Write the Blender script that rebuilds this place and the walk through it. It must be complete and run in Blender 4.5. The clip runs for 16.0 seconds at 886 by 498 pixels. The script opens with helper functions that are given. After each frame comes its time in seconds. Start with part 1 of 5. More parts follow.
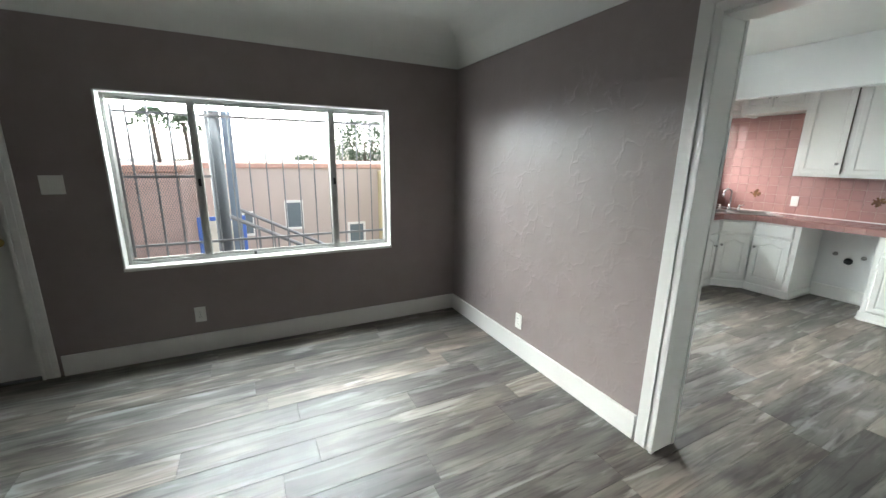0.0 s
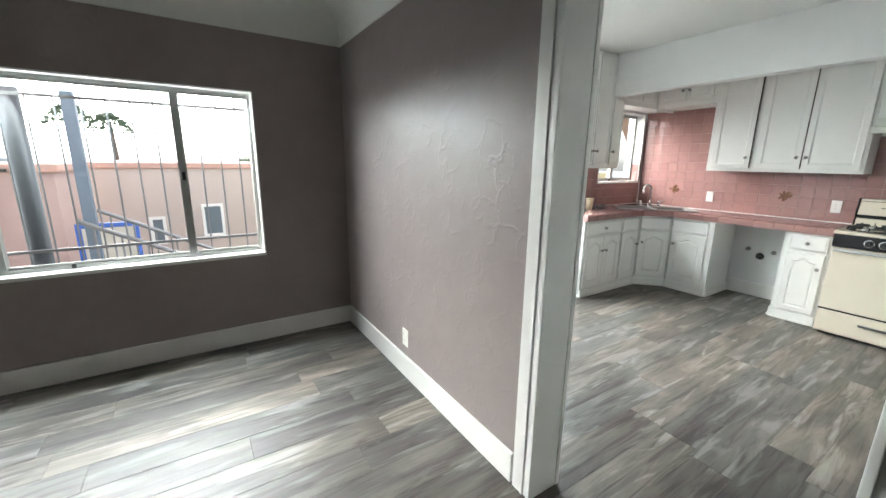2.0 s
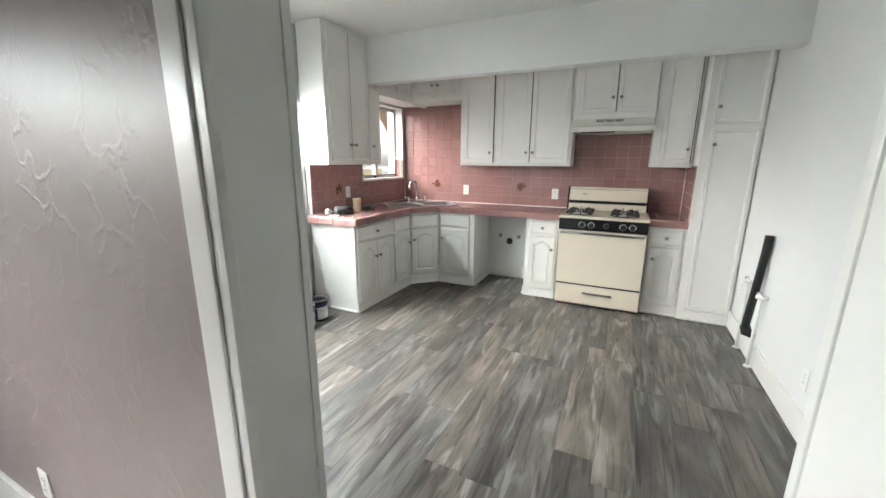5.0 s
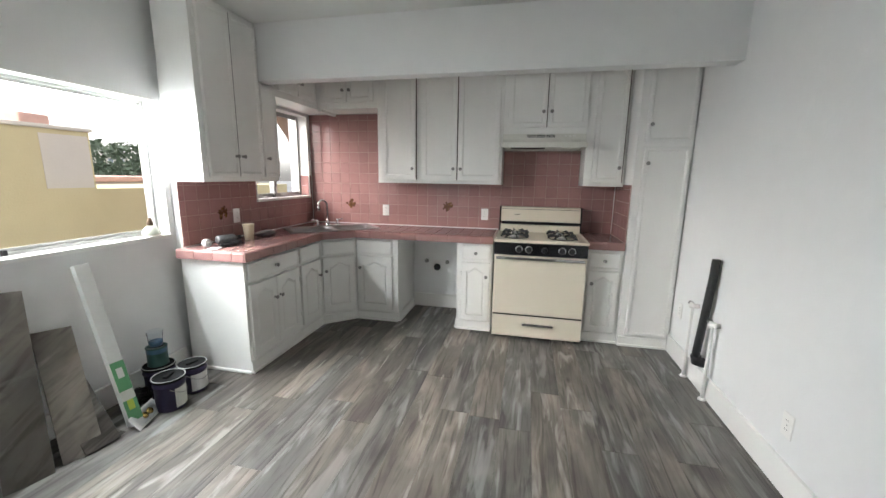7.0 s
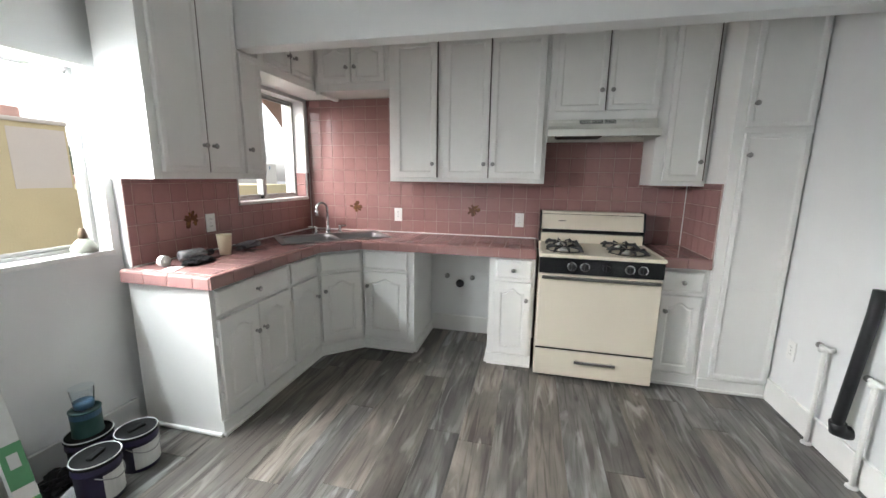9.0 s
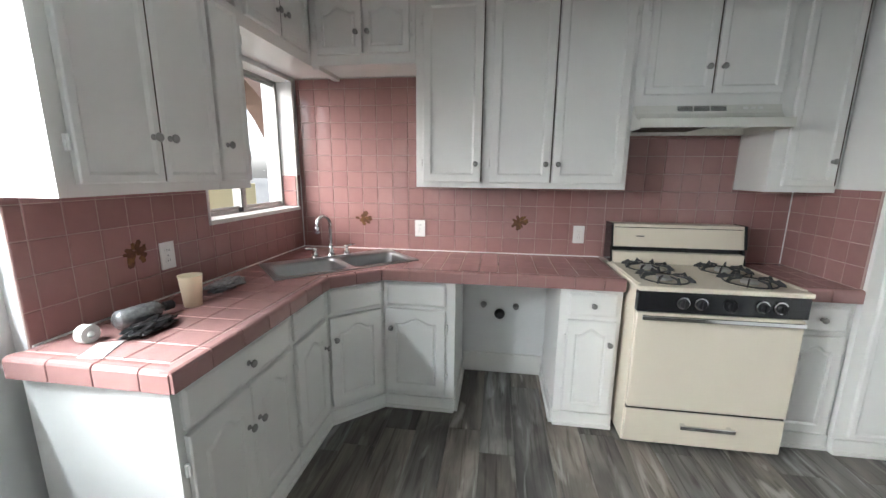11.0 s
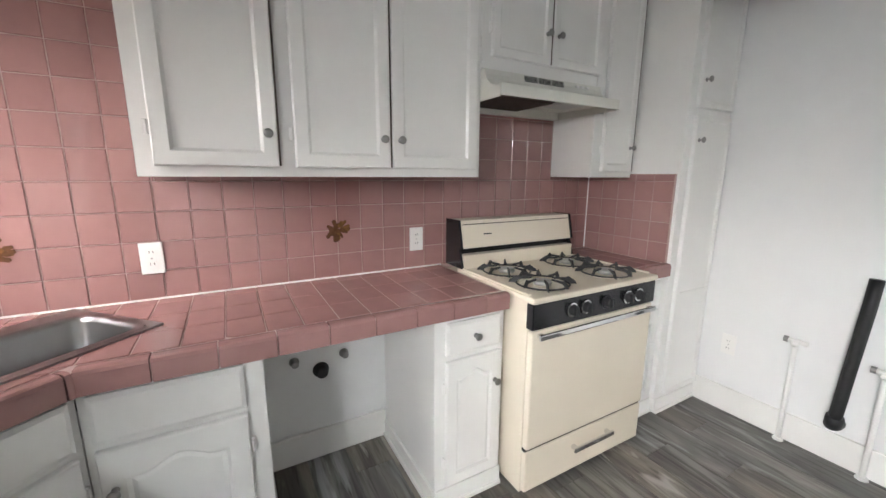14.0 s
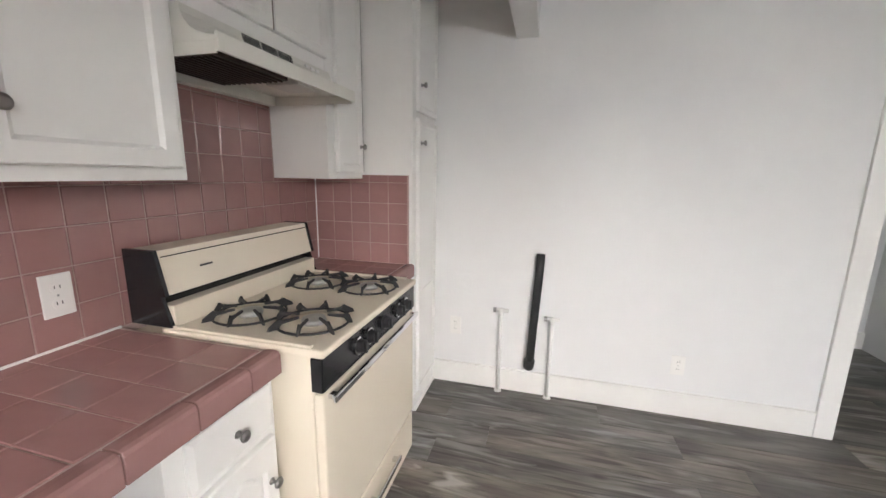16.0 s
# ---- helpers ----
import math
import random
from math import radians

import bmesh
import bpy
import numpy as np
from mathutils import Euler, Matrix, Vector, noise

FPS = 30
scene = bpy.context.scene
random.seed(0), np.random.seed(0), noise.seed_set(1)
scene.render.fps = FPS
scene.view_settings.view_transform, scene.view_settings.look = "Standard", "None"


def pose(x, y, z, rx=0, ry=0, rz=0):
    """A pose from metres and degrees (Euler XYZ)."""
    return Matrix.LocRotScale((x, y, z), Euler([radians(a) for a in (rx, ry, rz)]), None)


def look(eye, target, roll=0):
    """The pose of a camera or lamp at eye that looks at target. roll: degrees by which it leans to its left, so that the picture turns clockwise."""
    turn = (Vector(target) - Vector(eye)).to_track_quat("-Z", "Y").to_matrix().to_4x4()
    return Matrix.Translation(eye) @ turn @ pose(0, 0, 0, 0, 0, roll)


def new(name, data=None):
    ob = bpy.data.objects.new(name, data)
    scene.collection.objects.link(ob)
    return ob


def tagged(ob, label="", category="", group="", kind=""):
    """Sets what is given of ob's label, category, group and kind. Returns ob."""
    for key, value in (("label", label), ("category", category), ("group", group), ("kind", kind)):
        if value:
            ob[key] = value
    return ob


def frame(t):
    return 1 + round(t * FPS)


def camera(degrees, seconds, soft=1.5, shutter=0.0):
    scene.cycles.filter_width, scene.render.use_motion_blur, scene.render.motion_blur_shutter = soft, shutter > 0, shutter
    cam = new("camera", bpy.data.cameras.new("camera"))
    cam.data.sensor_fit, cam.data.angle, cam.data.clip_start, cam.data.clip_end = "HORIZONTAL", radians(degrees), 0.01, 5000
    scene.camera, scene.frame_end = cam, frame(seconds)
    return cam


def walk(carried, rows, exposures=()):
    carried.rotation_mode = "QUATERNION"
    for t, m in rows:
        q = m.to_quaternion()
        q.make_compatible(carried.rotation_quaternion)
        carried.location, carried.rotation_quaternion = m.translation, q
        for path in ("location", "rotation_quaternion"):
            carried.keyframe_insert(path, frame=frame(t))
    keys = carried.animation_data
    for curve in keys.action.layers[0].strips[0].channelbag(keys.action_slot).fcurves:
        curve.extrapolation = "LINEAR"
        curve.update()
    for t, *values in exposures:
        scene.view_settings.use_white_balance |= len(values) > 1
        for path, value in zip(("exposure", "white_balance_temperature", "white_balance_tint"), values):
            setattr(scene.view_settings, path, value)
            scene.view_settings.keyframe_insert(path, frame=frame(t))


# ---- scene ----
cam = camera(98.5, 16.0)
PATH = [
    (0, (0.224, 0.384, 1.470), (1.104, 2.120, 1.009), 0.9),
    (0.5, (0.436, 0.375, 1.462), (1.317, 2.110, 1.001), 0.9),
    (1, (0.636, 0.343, 1.434), (1.526, 2.078, 0.988), 0.8),
    (1.5, (0.796, 0.395, 1.465), (1.723, 2.097, 0.992), 0.9),
    (2, (0.918, 0.472, 1.393), (1.978, 2.108, 0.949), 0.8),
    (2.5, (0.995, 0.531, 1.360), (2.158, 2.103, 0.933), 0.5),
    (3, (1.100, 0.572, 1.380), (2.382, 2.042, 0.940), 0.6),
    (3.5, (1.223, 0.604, 1.381), (2.617, 1.966, 0.934), 0.6),
    (4, (1.336, 0.670, 1.370), (2.823, 1.929, 0.919), 0.8),
    (4.5, (1.464, 0.766, 1.400), (3.062, 1.879, 0.943), 0.6),
    (5, (1.548, 0.794, 1.395), (3.312, 1.620, 0.942), 0.3),
    (7.3, (2.147, 1.100, 1.406), (4.067, 1.514, 1.035), 0.8),
    (7.5, (2.202, 1.115, 1.401), (4.120, 1.539, 1.030), 0.9),
    (8, (2.397, 1.215, 1.372), (4.321, 1.620, 1.004), 0.8),
    (8.5, (2.601, 1.289, 1.388), (4.524, 1.699, 1.018), 0.8),
    (9, (2.729, 1.391, 1.377), (4.644, 1.833, 1.008), 0.8),
    (9.2, (2.782, 1.493, 1.383), (4.699, 1.927, 1.012), 0.8),
    (11.3, (3.469, 2.070, 1.425), (5.420, 2.256, 1.024), 0.4),
    (11.5, (3.531, 2.100, 1.415), (5.490, 2.142, 1.015), 0.5),
    (12, (3.715, 2.151, 1.384), (5.663, 1.935, 0.984), 0.6),
    (12.5, (3.884, 2.196, 1.388), (5.829, 1.956, 0.989), 0.7),
    (13, (4.057, 2.272, 1.374), (5.994, 1.963, 0.987), 0.7),
    (13.5, (4.173, 2.320, 1.376), (6.034, 1.700, 0.987), 0.5),
    (14, (4.260, 2.292, 1.349), (5.974, 1.334, 0.968), 0.3),
    (14.5, (4.419, 2.217, 1.338), (5.898, 0.924, 0.963), 0.6),
    (15, (4.534, 2.159, 1.348), (5.735, 0.604, 0.973), 0.6),
    (15.5, (4.651, 2.141, 1.367), (5.522, 0.380, 0.990), 0.7),
    (16, (4.731, 2.168, 1.364), (5.233, 0.270, 0.985), 0.9),
]
EXPOSURES = [(0.0, 2.48, 6250, 5), (3.5, 2.55, 6400, 7), (5.0, 2.35, 6500, 9), (7.5, 2.0, 6450, 11), (9.0, 2.05, 6350, 11), (12.5, 2.15, 6150, 9), (14.0, 2.18, 6500, 14), (16.0, 2.15, 6750, 17)]
walk(cam, [(t, look(eye, target, roll)) for t, eye, target, roll in PATH], EXPOSURES)

# ---- world, sun, large lights ----
world = bpy.data.worlds.new("overcast_sky")
scene.world = world
world.use_nodes = True
wn = world.node_tree
wn.nodes.clear()
sky = wn.nodes.new("ShaderNodeTexSky")
sky.sky_type = 'NISHITA'
sky.sun_disc = False
sky.sun_elevation = radians(35)
sky.sun_rotation = radians(-25)
sky.air_density, sky.dust_density, sky.ozone_density = 1.0, 3.0, 1.0
hsv = wn.nodes.new("ShaderNodeHueSaturation")
hsv.inputs["Saturation"].default_value = 0.25
bg = wn.nodes.new("ShaderNodeBackground")
bg.inputs["Strength"].default_value = 0.15
wout = wn.nodes.new("ShaderNodeOutputWorld")
wn.links.new(sky.outputs[0], hsv.inputs["Color"])
wn.links.new(hsv.outputs[0], bg.inputs["Color"])
wn.links.new(bg.outputs[0], wout.inputs["Surface"])
sun_data = bpy.data.lights.new("sun", 'SUN')
sun_data.energy, sun_data.angle, sun_data.color = 0.8, radians(60), (1.0, 0.98, 0.96)
sun = new("sun", sun_data)
sun.matrix_world = look((-4.2, 9.1, 7.0), (0, 0, 0))


def window_light(name, x0, x1, z0, z1, y, power, tilt=0.6):
    """An added area lamp outside a window's head that boosts the skylight indoors."""
    d = bpy.data.lights.new(name, 'AREA')
    d.shape, d.size, d.size_y, d.energy, d.color = 'RECTANGLE', x1 - x0, z1 - z0, power, (0.90, 0.97, 1.0)
    o = new(name, d)
    c = Vector(((x0 + x1) / 2, y, (z0 + z1) / 2))
    o.matrix_world = look(c, c + Vector((0, -1, -tilt)))
    return o


window_light("window_light_living", -0.60, 1.35, 1.80, 1.96, 3.92, 20, 0.35)
window_light("window_light_kitchen", 2.85, 4.17, 1.80, 1.93, 3.70, 23, 0.12)

# ---- materials ----


class Nodes:
    def __init__(self, name):
        self.mat = bpy.data.materials.new(name)
        self.mat.use_nodes = True
        self.t = self.mat.node_tree
        self.bsdf = self.t.nodes["Principled BSDF"]

    def add(self, kind, **values):
        n = self.t.nodes.new(kind)
        for k, v in values.items():
            n.inputs[k].default_value = v
        return n

    def link(self, a, b):
        self.t.links.new(a, b)


def ramp(m, fac, stops):
    r = m.add("ShaderNodeValToRGB")
    el = r.color_ramp.elements
    while len(el) < len(stops):
        el.new(0.5)
    for e, (p, c) in zip(el, stops):
        e.position, e.color = p, (*c, 1)
    m.link(fac, r.inputs["Fac"])
    return r.outputs["Color"]


def shade(c, k):
    return tuple(min(1.0, v * k) for v in c)


def plain(name, color, rough=0.5, metal=0.0, var=0.08, scale=6.0, bump=0.02, grain=60.0, spec=0.5, coat=0.0, rvar=0.12):
    """Colour with two scales of variation, roughness variation and fine relief."""
    m = Nodes(name)
    co = m.add("ShaderNodeTexCoord")
    big = m.add("ShaderNodeTexNoise", Scale=scale, Detail=4.0)
    fine = m.add("ShaderNodeTexNoise", Scale=grain, Detail=3.0)
    for n in (big, fine):
        m.link(co.outputs["Object"], n.inputs["Vector"])
    mix = m.add("ShaderNodeMath")
    mix.operation = 'MULTIPLY_ADD'
    mix.inputs[1].default_value = 0.3
    m.link(fine.outputs["Fac"], mix.inputs[0])
    sc = m.add("ShaderNodeMath")
    sc.operation = 'MULTIPLY'
    sc.inputs[1].default_value = 0.7
    m.link(big.outputs["Fac"], sc.inputs[0])
    m.link(sc.outputs[0], mix.inputs[2])
    m.link(ramp(m, mix.outputs[0], [(0.2, shade(color, 1 - var)), (0.8, shade(color, 1 + var))]), m.bsdf.inputs["Base Color"])
    rr = m.add("ShaderNodeMapRange")
    rr.inputs["To Min"].default_value, rr.inputs["To Max"].default_value = max(0.02, rough * (1 - rvar)), min(1.0, rough * (1 + rvar))
    m.link(big.outputs["Fac"], rr.inputs["Value"])
    m.link(rr.outputs[0], m.bsdf.inputs["Roughness"])
    m.bsdf.inputs["Metallic"].default_value = metal
    m.bsdf.inputs["Specular IOR Level"].default_value = spec
    m.bsdf.inputs["Coat Weight"].default_value = coat
    if bump:
        b = m.add("ShaderNodeBump", Strength=bump * 10, Distance=0.002)
        m.link(fine.outputs["Fac"], b.inputs["Height"])
        m.link(b.outputs[0], m.bsdf.inputs["Normal"])
    return m.mat


def trowelled(name, color, rough, depth, var=0.012):
    """Painted hand-trowelled plaster: low lumps and short ridges."""
    m = Nodes(name)
    co = m.add("ShaderNodeTexCoord")
    warp = m.add("ShaderNodeTexNoise", Scale=6.0, Detail=4.0)
    m.link(co.outputs["Object"], warp.inputs["Vector"])
    add = m.add("ShaderNodeMixRGB", Fac=0.22)
    m.link(co.outputs["Object"], add.inputs["Color1"])
    m.link(warp.outputs["Color"], add.inputs["Color2"])
    v = m.add("ShaderNodeTexVoronoi", Scale=9.0)
    v.feature = 'DISTANCE_TO_EDGE'
    m.link(add.outputs[0], v.inputs["Vector"])
    ridge = m.add("ShaderNodeMapRange")
    ridge.interpolation_type = 'SMOOTHSTEP'
    ridge.inputs["From Max"].default_value = 0.11
    ridge.inputs["To Min"].default_value, ridge.inputs["To Max"].default_value = 1.0, 0.0
    m.link(v.outputs["Distance"], ridge.inputs["Value"])
    mask = m.add("ShaderNodeTexNoise", Scale=5.0, Detail=2.0)
    m.link(co.outputs["Object"], mask.inputs["Vector"])
    mk = m.add("ShaderNodeMapRange")
    mk.inputs["From Min"].default_value, mk.inputs["From Max"].default_value = 0.40, 0.66
    m.link(mask.outputs["Fac"], mk.inputs["Value"])
    mul = m.add("ShaderNodeMath")
    mul.operation = 'MULTIPLY'
    m.link(ridge.outputs[0], mul.inputs[0])
    m.link(mk.outputs[0], mul.inputs[1])
    lump = m.add("ShaderNodeTexNoise", Scale=9.0, Detail=3.0)
    m.link(co.outputs["Object"], lump.inputs["Vector"])
    tot = m.add("ShaderNodeMath")
    tot.operation = 'MULTIPLY_ADD'
    tot.inputs[1].default_value = 0.9
    m.link(lump.outputs["Fac"], tot.inputs[0])
    m.link(mul.outputs[0], tot.inputs[2])
    b = m.add("ShaderNodeBump", Strength=depth, Distance=0.01)
    m.link(tot.outputs[0], b.inputs["Height"])
    m.link(b.outputs[0], m.bsdf.inputs["Normal"])
    m.link(ramp(m, lump.outputs["Fac"], [(0.2, shade(color, 1 - var)), (0.8, shade(color, 1 + var))]), m.bsdf.inputs["Base Color"])
    m.bsdf.inputs["Roughness"].default_value = rough
    m.bsdf.inputs["Specular IOR Level"].default_value = 0.4
    return m.mat


def plank_material(name):
    """Weathered grey-brown vinyl wood: grain along x, knots, pale worn streaks, each board of its own tone."""
    m = Nodes(name)
    geo = m.add("ShaderNodeNewGeometry")
    info = m.add("ShaderNodeObjectInfo")
    off = m.add("ShaderNodeMath")
    off.operation = 'MULTIPLY'
    off.inputs[1].default_value = 37.0
    m.link(info.outputs["Random"], off.inputs[0])
    comb = m.add("ShaderNodeCombineXYZ")
    m.link(off.outputs[0], comb.inputs["X"])
    m.link(off.outputs[0], comb.inputs["Z"])
    va = m.add("ShaderNodeVectorMath")
    m.link(geo.outputs["Position"], va.inputs[0])
    m.link(comb.outputs[0], va.inputs[1])

    def stretched(sx, sy, scale, detail, dist=0.0):
        mp = m.add("ShaderNodeMapping")
        mp.inputs["Scale"].default_value = (sx, sy, 1)
        m.link(va.outputs[0], mp.inputs["Vector"])
        n = m.add("ShaderNodeTexNoise", Scale=scale, Detail=detail, Distortion=dist)
        m.link(mp.outputs[0], n.inputs["Vector"])
        return n.outputs["Fac"]
    grain = stretched(0.8, 12, 2.6, 10.0, 0.9)
    cloud = stretched(1.3, 4.5, 1.5, 6.0, 0.7)
    streak = stretched(1.1, 7, 1.7, 8.0, 0.9)
    base = ramp(m, cloud, [(0.30, (0.075, 0.068, 0.062)), (0.5, (0.145, 0.132, 0.119)), (0.70, (0.26, 0.237, 0.212))])
    lines = ramp(m, grain, [(0.36, (0.36, 0.33, 0.30)), (0.47, (0.9, 0.88, 0.86)), (0.56, (1, 1, 1)), (0.66, (0.72, 0.7, 0.68))])
    mul = m.add("ShaderNodeMixRGB", Fac=0.85)
    mul.blend_type = 'MULTIPLY'
    m.link(base, mul.inputs["Color1"])
    m.link(lines, mul.inputs["Color2"])
    worn = ramp(m, streak, [(0.56, (0, 0, 0)), (0.66, (1, 1, 1))])
    mx = m.add("ShaderNodeMixRGB")
    mx.inputs["Color2"].default_value = (0.36, 0.355, 0.335, 1)
    wf = m.add("ShaderNodeMath")
    wf.operation = 'MULTIPLY'
    wf.inputs[1].default_value = 0.6
    m.link(worn, wf.inputs[0])
    m.link(wf.outputs[0], mx.inputs["Fac"])
    m.link(mul.outputs[0], mx.inputs["Color1"])
    tone = ramp(m, info.outputs["Random"], [(0.0, (0.46, 0.455, 0.45)), (0.25, (0.98, 1.03, 1.05)), (0.5, (0.68, 0.66, 0.63)), (0.75, (1.05, 1.02, 0.97)), (1.0, (1.32, 1.27, 1.19))])
    mt = m.add("ShaderNodeMixRGB", Fac=1.0)
    mt.blend_type = 'MULTIPLY'
    m.link(mx.outputs[0], mt.inputs["Color1"])
    m.link(tone, mt.inputs["Color2"])
    # knots
    mp = m.add("ShaderNodeMapping")
    mp.inputs["Scale"].default_value = (2.2, 5.5, 1)
    m.link(va.outputs[0], mp.inputs["Vector"])
    vo = m.add("ShaderNodeTexVoronoi", Scale=1.0)
    m.link(mp.outputs[0], vo.inputs["Vector"])
    kn = ramp(m, vo.outputs["Distance"], [(0.03, (0.35, 0.32, 0.3)), (0.12, (1, 1, 1))])
    mk = m.add("ShaderNodeMixRGB", Fac=0.8)
    mk.blend_type = 'MULTIPLY'
    m.link(mt.outputs[0], mk.inputs["Color1"])
    m.link(kn, mk.inputs["Color2"])
    m.link(mk.outputs[0], m.bsdf.inputs["Base Color"])
    rr = m.add("ShaderNodeMapRange")
    rr.inputs["To Min"].default_value, rr.inputs["To Max"].default_value = 0.36, 0.58
    m.link(grain, rr.inputs["Value"])
    m.link(rr.outputs[0], m.bsdf.inputs["Roughness"])
    b = m.add("ShaderNodeBump", Strength=0.25, Distance=0.002)
    m.link(grain, b.inputs["Height"])
    m.link(b.outputs[0], m.bsdf.inputs["Normal"])
    return m.mat


def tile_material(name, color):
    """Glazed ceramic: slight tone change from tile to tile, gloss, faint ripple."""
    m = Nodes(name)
    info = m.add("ShaderNodeObjectInfo")
    co = m.add("ShaderNodeTexCoord")
    n = m.add("ShaderNodeTexNoise", Scale=14.0, Detail=3.0)
    m.link(co.outputs["Object"], n.inputs["Vector"])
    base = ramp(m, info.outputs["Random"], [(0.0, shade(color, 0.93)), (1.0, shade(color, 1.06))])
    mx = m.add("ShaderNodeMixRGB", Fac=0.35)
    mx.blend_type = 'MULTIPLY'
    m.link(base, mx.inputs["Color1"])
    m.link(ramp(m, n.outputs["Fac"], [(0.3, (0.8, 0.8, 0.8)), (0.7, (1, 1, 1))]), mx.inputs["Color2"])
    m.link(mx.outputs[0], m.bsdf.inputs["Base Color"])
    m.bsdf.inputs["Roughness"].default_value = 0.07
    b = m.add("ShaderNodeBump", Strength=0.07, Distance=0.004)
    m.link(n.outputs["Fac"], b.inputs["Height"])
    m.link(b.outputs[0], m.bsdf.inputs["Normal"])
    return m.mat


def glass_material(name, tint=(1, 1, 1), rough=0.0):
    m = Nodes(name)
    m.bsdf.inputs["Base Color"].default_value = (*tint, 1)
    m.bsdf.inputs["Roughness"].default_value = rough
    m.bsdf.inputs["IOR"].default_value = 1.02
    m.bsdf.inputs["Transmission Weight"].default_value = 1.0
    return m.mat


WALL_GREIGE = trowelled("greige_plaster_paint", (0.27, 0.226, 0.218), 0.42, 0.17, 0.05)
WALL_WHITE = trowelled("white_wall_paint", (0.76, 0.76, 0.75), 0.5, 0.05)
CEIL_WHITE = trowelled("ceiling_paint", (0.74, 0.74, 0.71), 0.75, 0.05)
TRIM_WHITE = plain("gloss_white_trim", (0.78, 0.77, 0.74), 0.3, var=0.03, bump=0.012, grain=40)
CAB_WHITE = plain("cabinet_white_enamel", (0.80, 0.79, 0.76), 0.30, var=0.025, bump=0.015, grain=45)
# dark brown for the painted-in shade of the gaps beside doors
GAP_SHADE = plain("door_gap_shade", (0.09, 0.07, 0.055), 0.8, var=0.2)
PLANK = plank_material("weathered_vinyl_plank")
SUBFLOOR = plain("subfloor", (0.04, 0.037, 0.034), 0.8)
PINK = tile_material("pink_glazed_tile", (0.335, 0.185, 0.171))
GROUT = plain("pale_pink_grout", (0.41, 0.29, 0.262), 0.85, var=0.15, bump=0.05, grain=200)
STEEL = plain("brushed_steel", (0.33, 0.33, 0.33), 0.3, metal=1.0, var=0.06, bump=0.01, grain=120)
CHROME = plain("chrome", (0.75, 0.75, 0.75), 0.08, metal=1.0, var=0.03, bump=0)
NICKEL = plain("dull_nickel", (0.32, 0.31, 0.3), 0.3, metal=1.0, var=0.1, bump=0)
ALMOND = plain("almond_enamel", (0.72, 0.65, 0.53), 0.25, var=0.01, bump=0, rvar=0.0)
BLACK_GLOSS = plain("black_enamel", (0.012, 0.012, 0.014), 0.2, var=0.2, bump=0)
BLACK_IRON = plain("cast_iron", (0.02, 0.02, 0.02), 0.55, var=0.3, bump=0.05, grain=150)
BLACK_RUBBER = plain("black_plastic", (0.012, 0.012, 0.013), 0.45, var=0.2)
HOOD_WHITE = plain("hood_bisque_enamel", (0.70, 0.69, 0.63), 0.35, var=0.04, bump=0.008)
GREASE = plain("greasy_filter", (0.07, 0.05, 0.04), 0.5, metal=0.6, var=0.4, scale=20)
OUTLET_WHITE = plain("outlet_plastic", (0.8, 0.79, 0.76), 0.35, var=0.02, bump=0)
ALU = plain("aged_aluminium", (0.42, 0.42, 0.4), 0.42, metal=0.7, var=0.15, scale=15)
IRON_GREY = plain("grey_painted_iron", (0.17, 0.175, 0.18), 0.5, var=0.2)
BRASS = plain("brass", (0.7, 0.48, 0.16), 0.2, metal=1.0, var=0.05, bump=0)
GLASS = glass_material("window_glass")
CLEAR = glass_material("clear_plastic", (0.9, 0.93, 0.95), 0.15)
MOTIF_BROWN = plain("motif_brown_glaze", (0.10, 0.045, 0.02), 0.2, var=0.4, scale=60)
MOTIF_GOLD = plain("motif_gold_glaze", (0.15, 0.075, 0.025), 0.2, var=0.4, scale=60)
PURPLE = plain("purple_label", (0.016, 0.010, 0.045), 0.45, var=0.2)
LID_BLACK = plain("matt_black_lid", (0.012, 0.012, 0.012), 0.85, var=0.5, scale=25, spec=0.2)
LABEL_WHITE = plain("paper_label", (0.62, 0.62, 0.6), 0.6, var=0.08)
GREEN_DK = plain("dark_green_label", (0.02, 0.075, 0.065), 0.45, var=0.15)
GREEN_BOX = plain("green_carton", (0.10, 0.30, 0.14), 0.55, var=0.1)
LIME = plain("lime_print", (0.5, 0.6, 0.08), 0.5)
BLUE_TAPE = plain("blue_cup_paint", (0.05, 0.12, 0.20), 0.4, var=0.2)
CUP_CREAM = plain("waxed_paper_cup", (0.72, 0.63, 0.45), 0.5, var=0.08)
BAG = plain("clear_bag_of_hardware", (0.25, 0.25, 0.25), 0.15, metal=0.5, var=0.5, scale=60, bump=0.2, grain=90)
STUCCO_PINK = plain("pink_stucco", (0.46, 0.33, 0.295), 0.9, var=0.07, scale=1.5, bump=0.1, grain=40)
STUCCO_BLUSH = plain("blush_stucco", (0.50, 0.42, 0.375), 0.9, var=0.05, scale=1.5, bump=0.1, grain=40)
STUCCO_CREAM = plain("cream_stucco", (0.50, 0.43, 0.25), 0.9, var=0.07, scale=2, bump=0.1, grain=40)
STUCCO_PALE = plain("pale_stucco", (0.52, 0.48, 0.41), 0.9, var=0.06, scale=2, bump=0.1, grain=40)
STUCCO_BROWN = plain("tan_stucco", (0.33, 0.22, 0.17), 0.9, var=0.12, scale=6, bump=0.1, grain=40)
COPING = plain("terracotta_coping", (0.5, 0.31, 0.25), 0.8, var=0.15, scale=8)
BLUE_PAINT = plain("blue_paint", (0.05, 0.12, 0.42), 0.5)
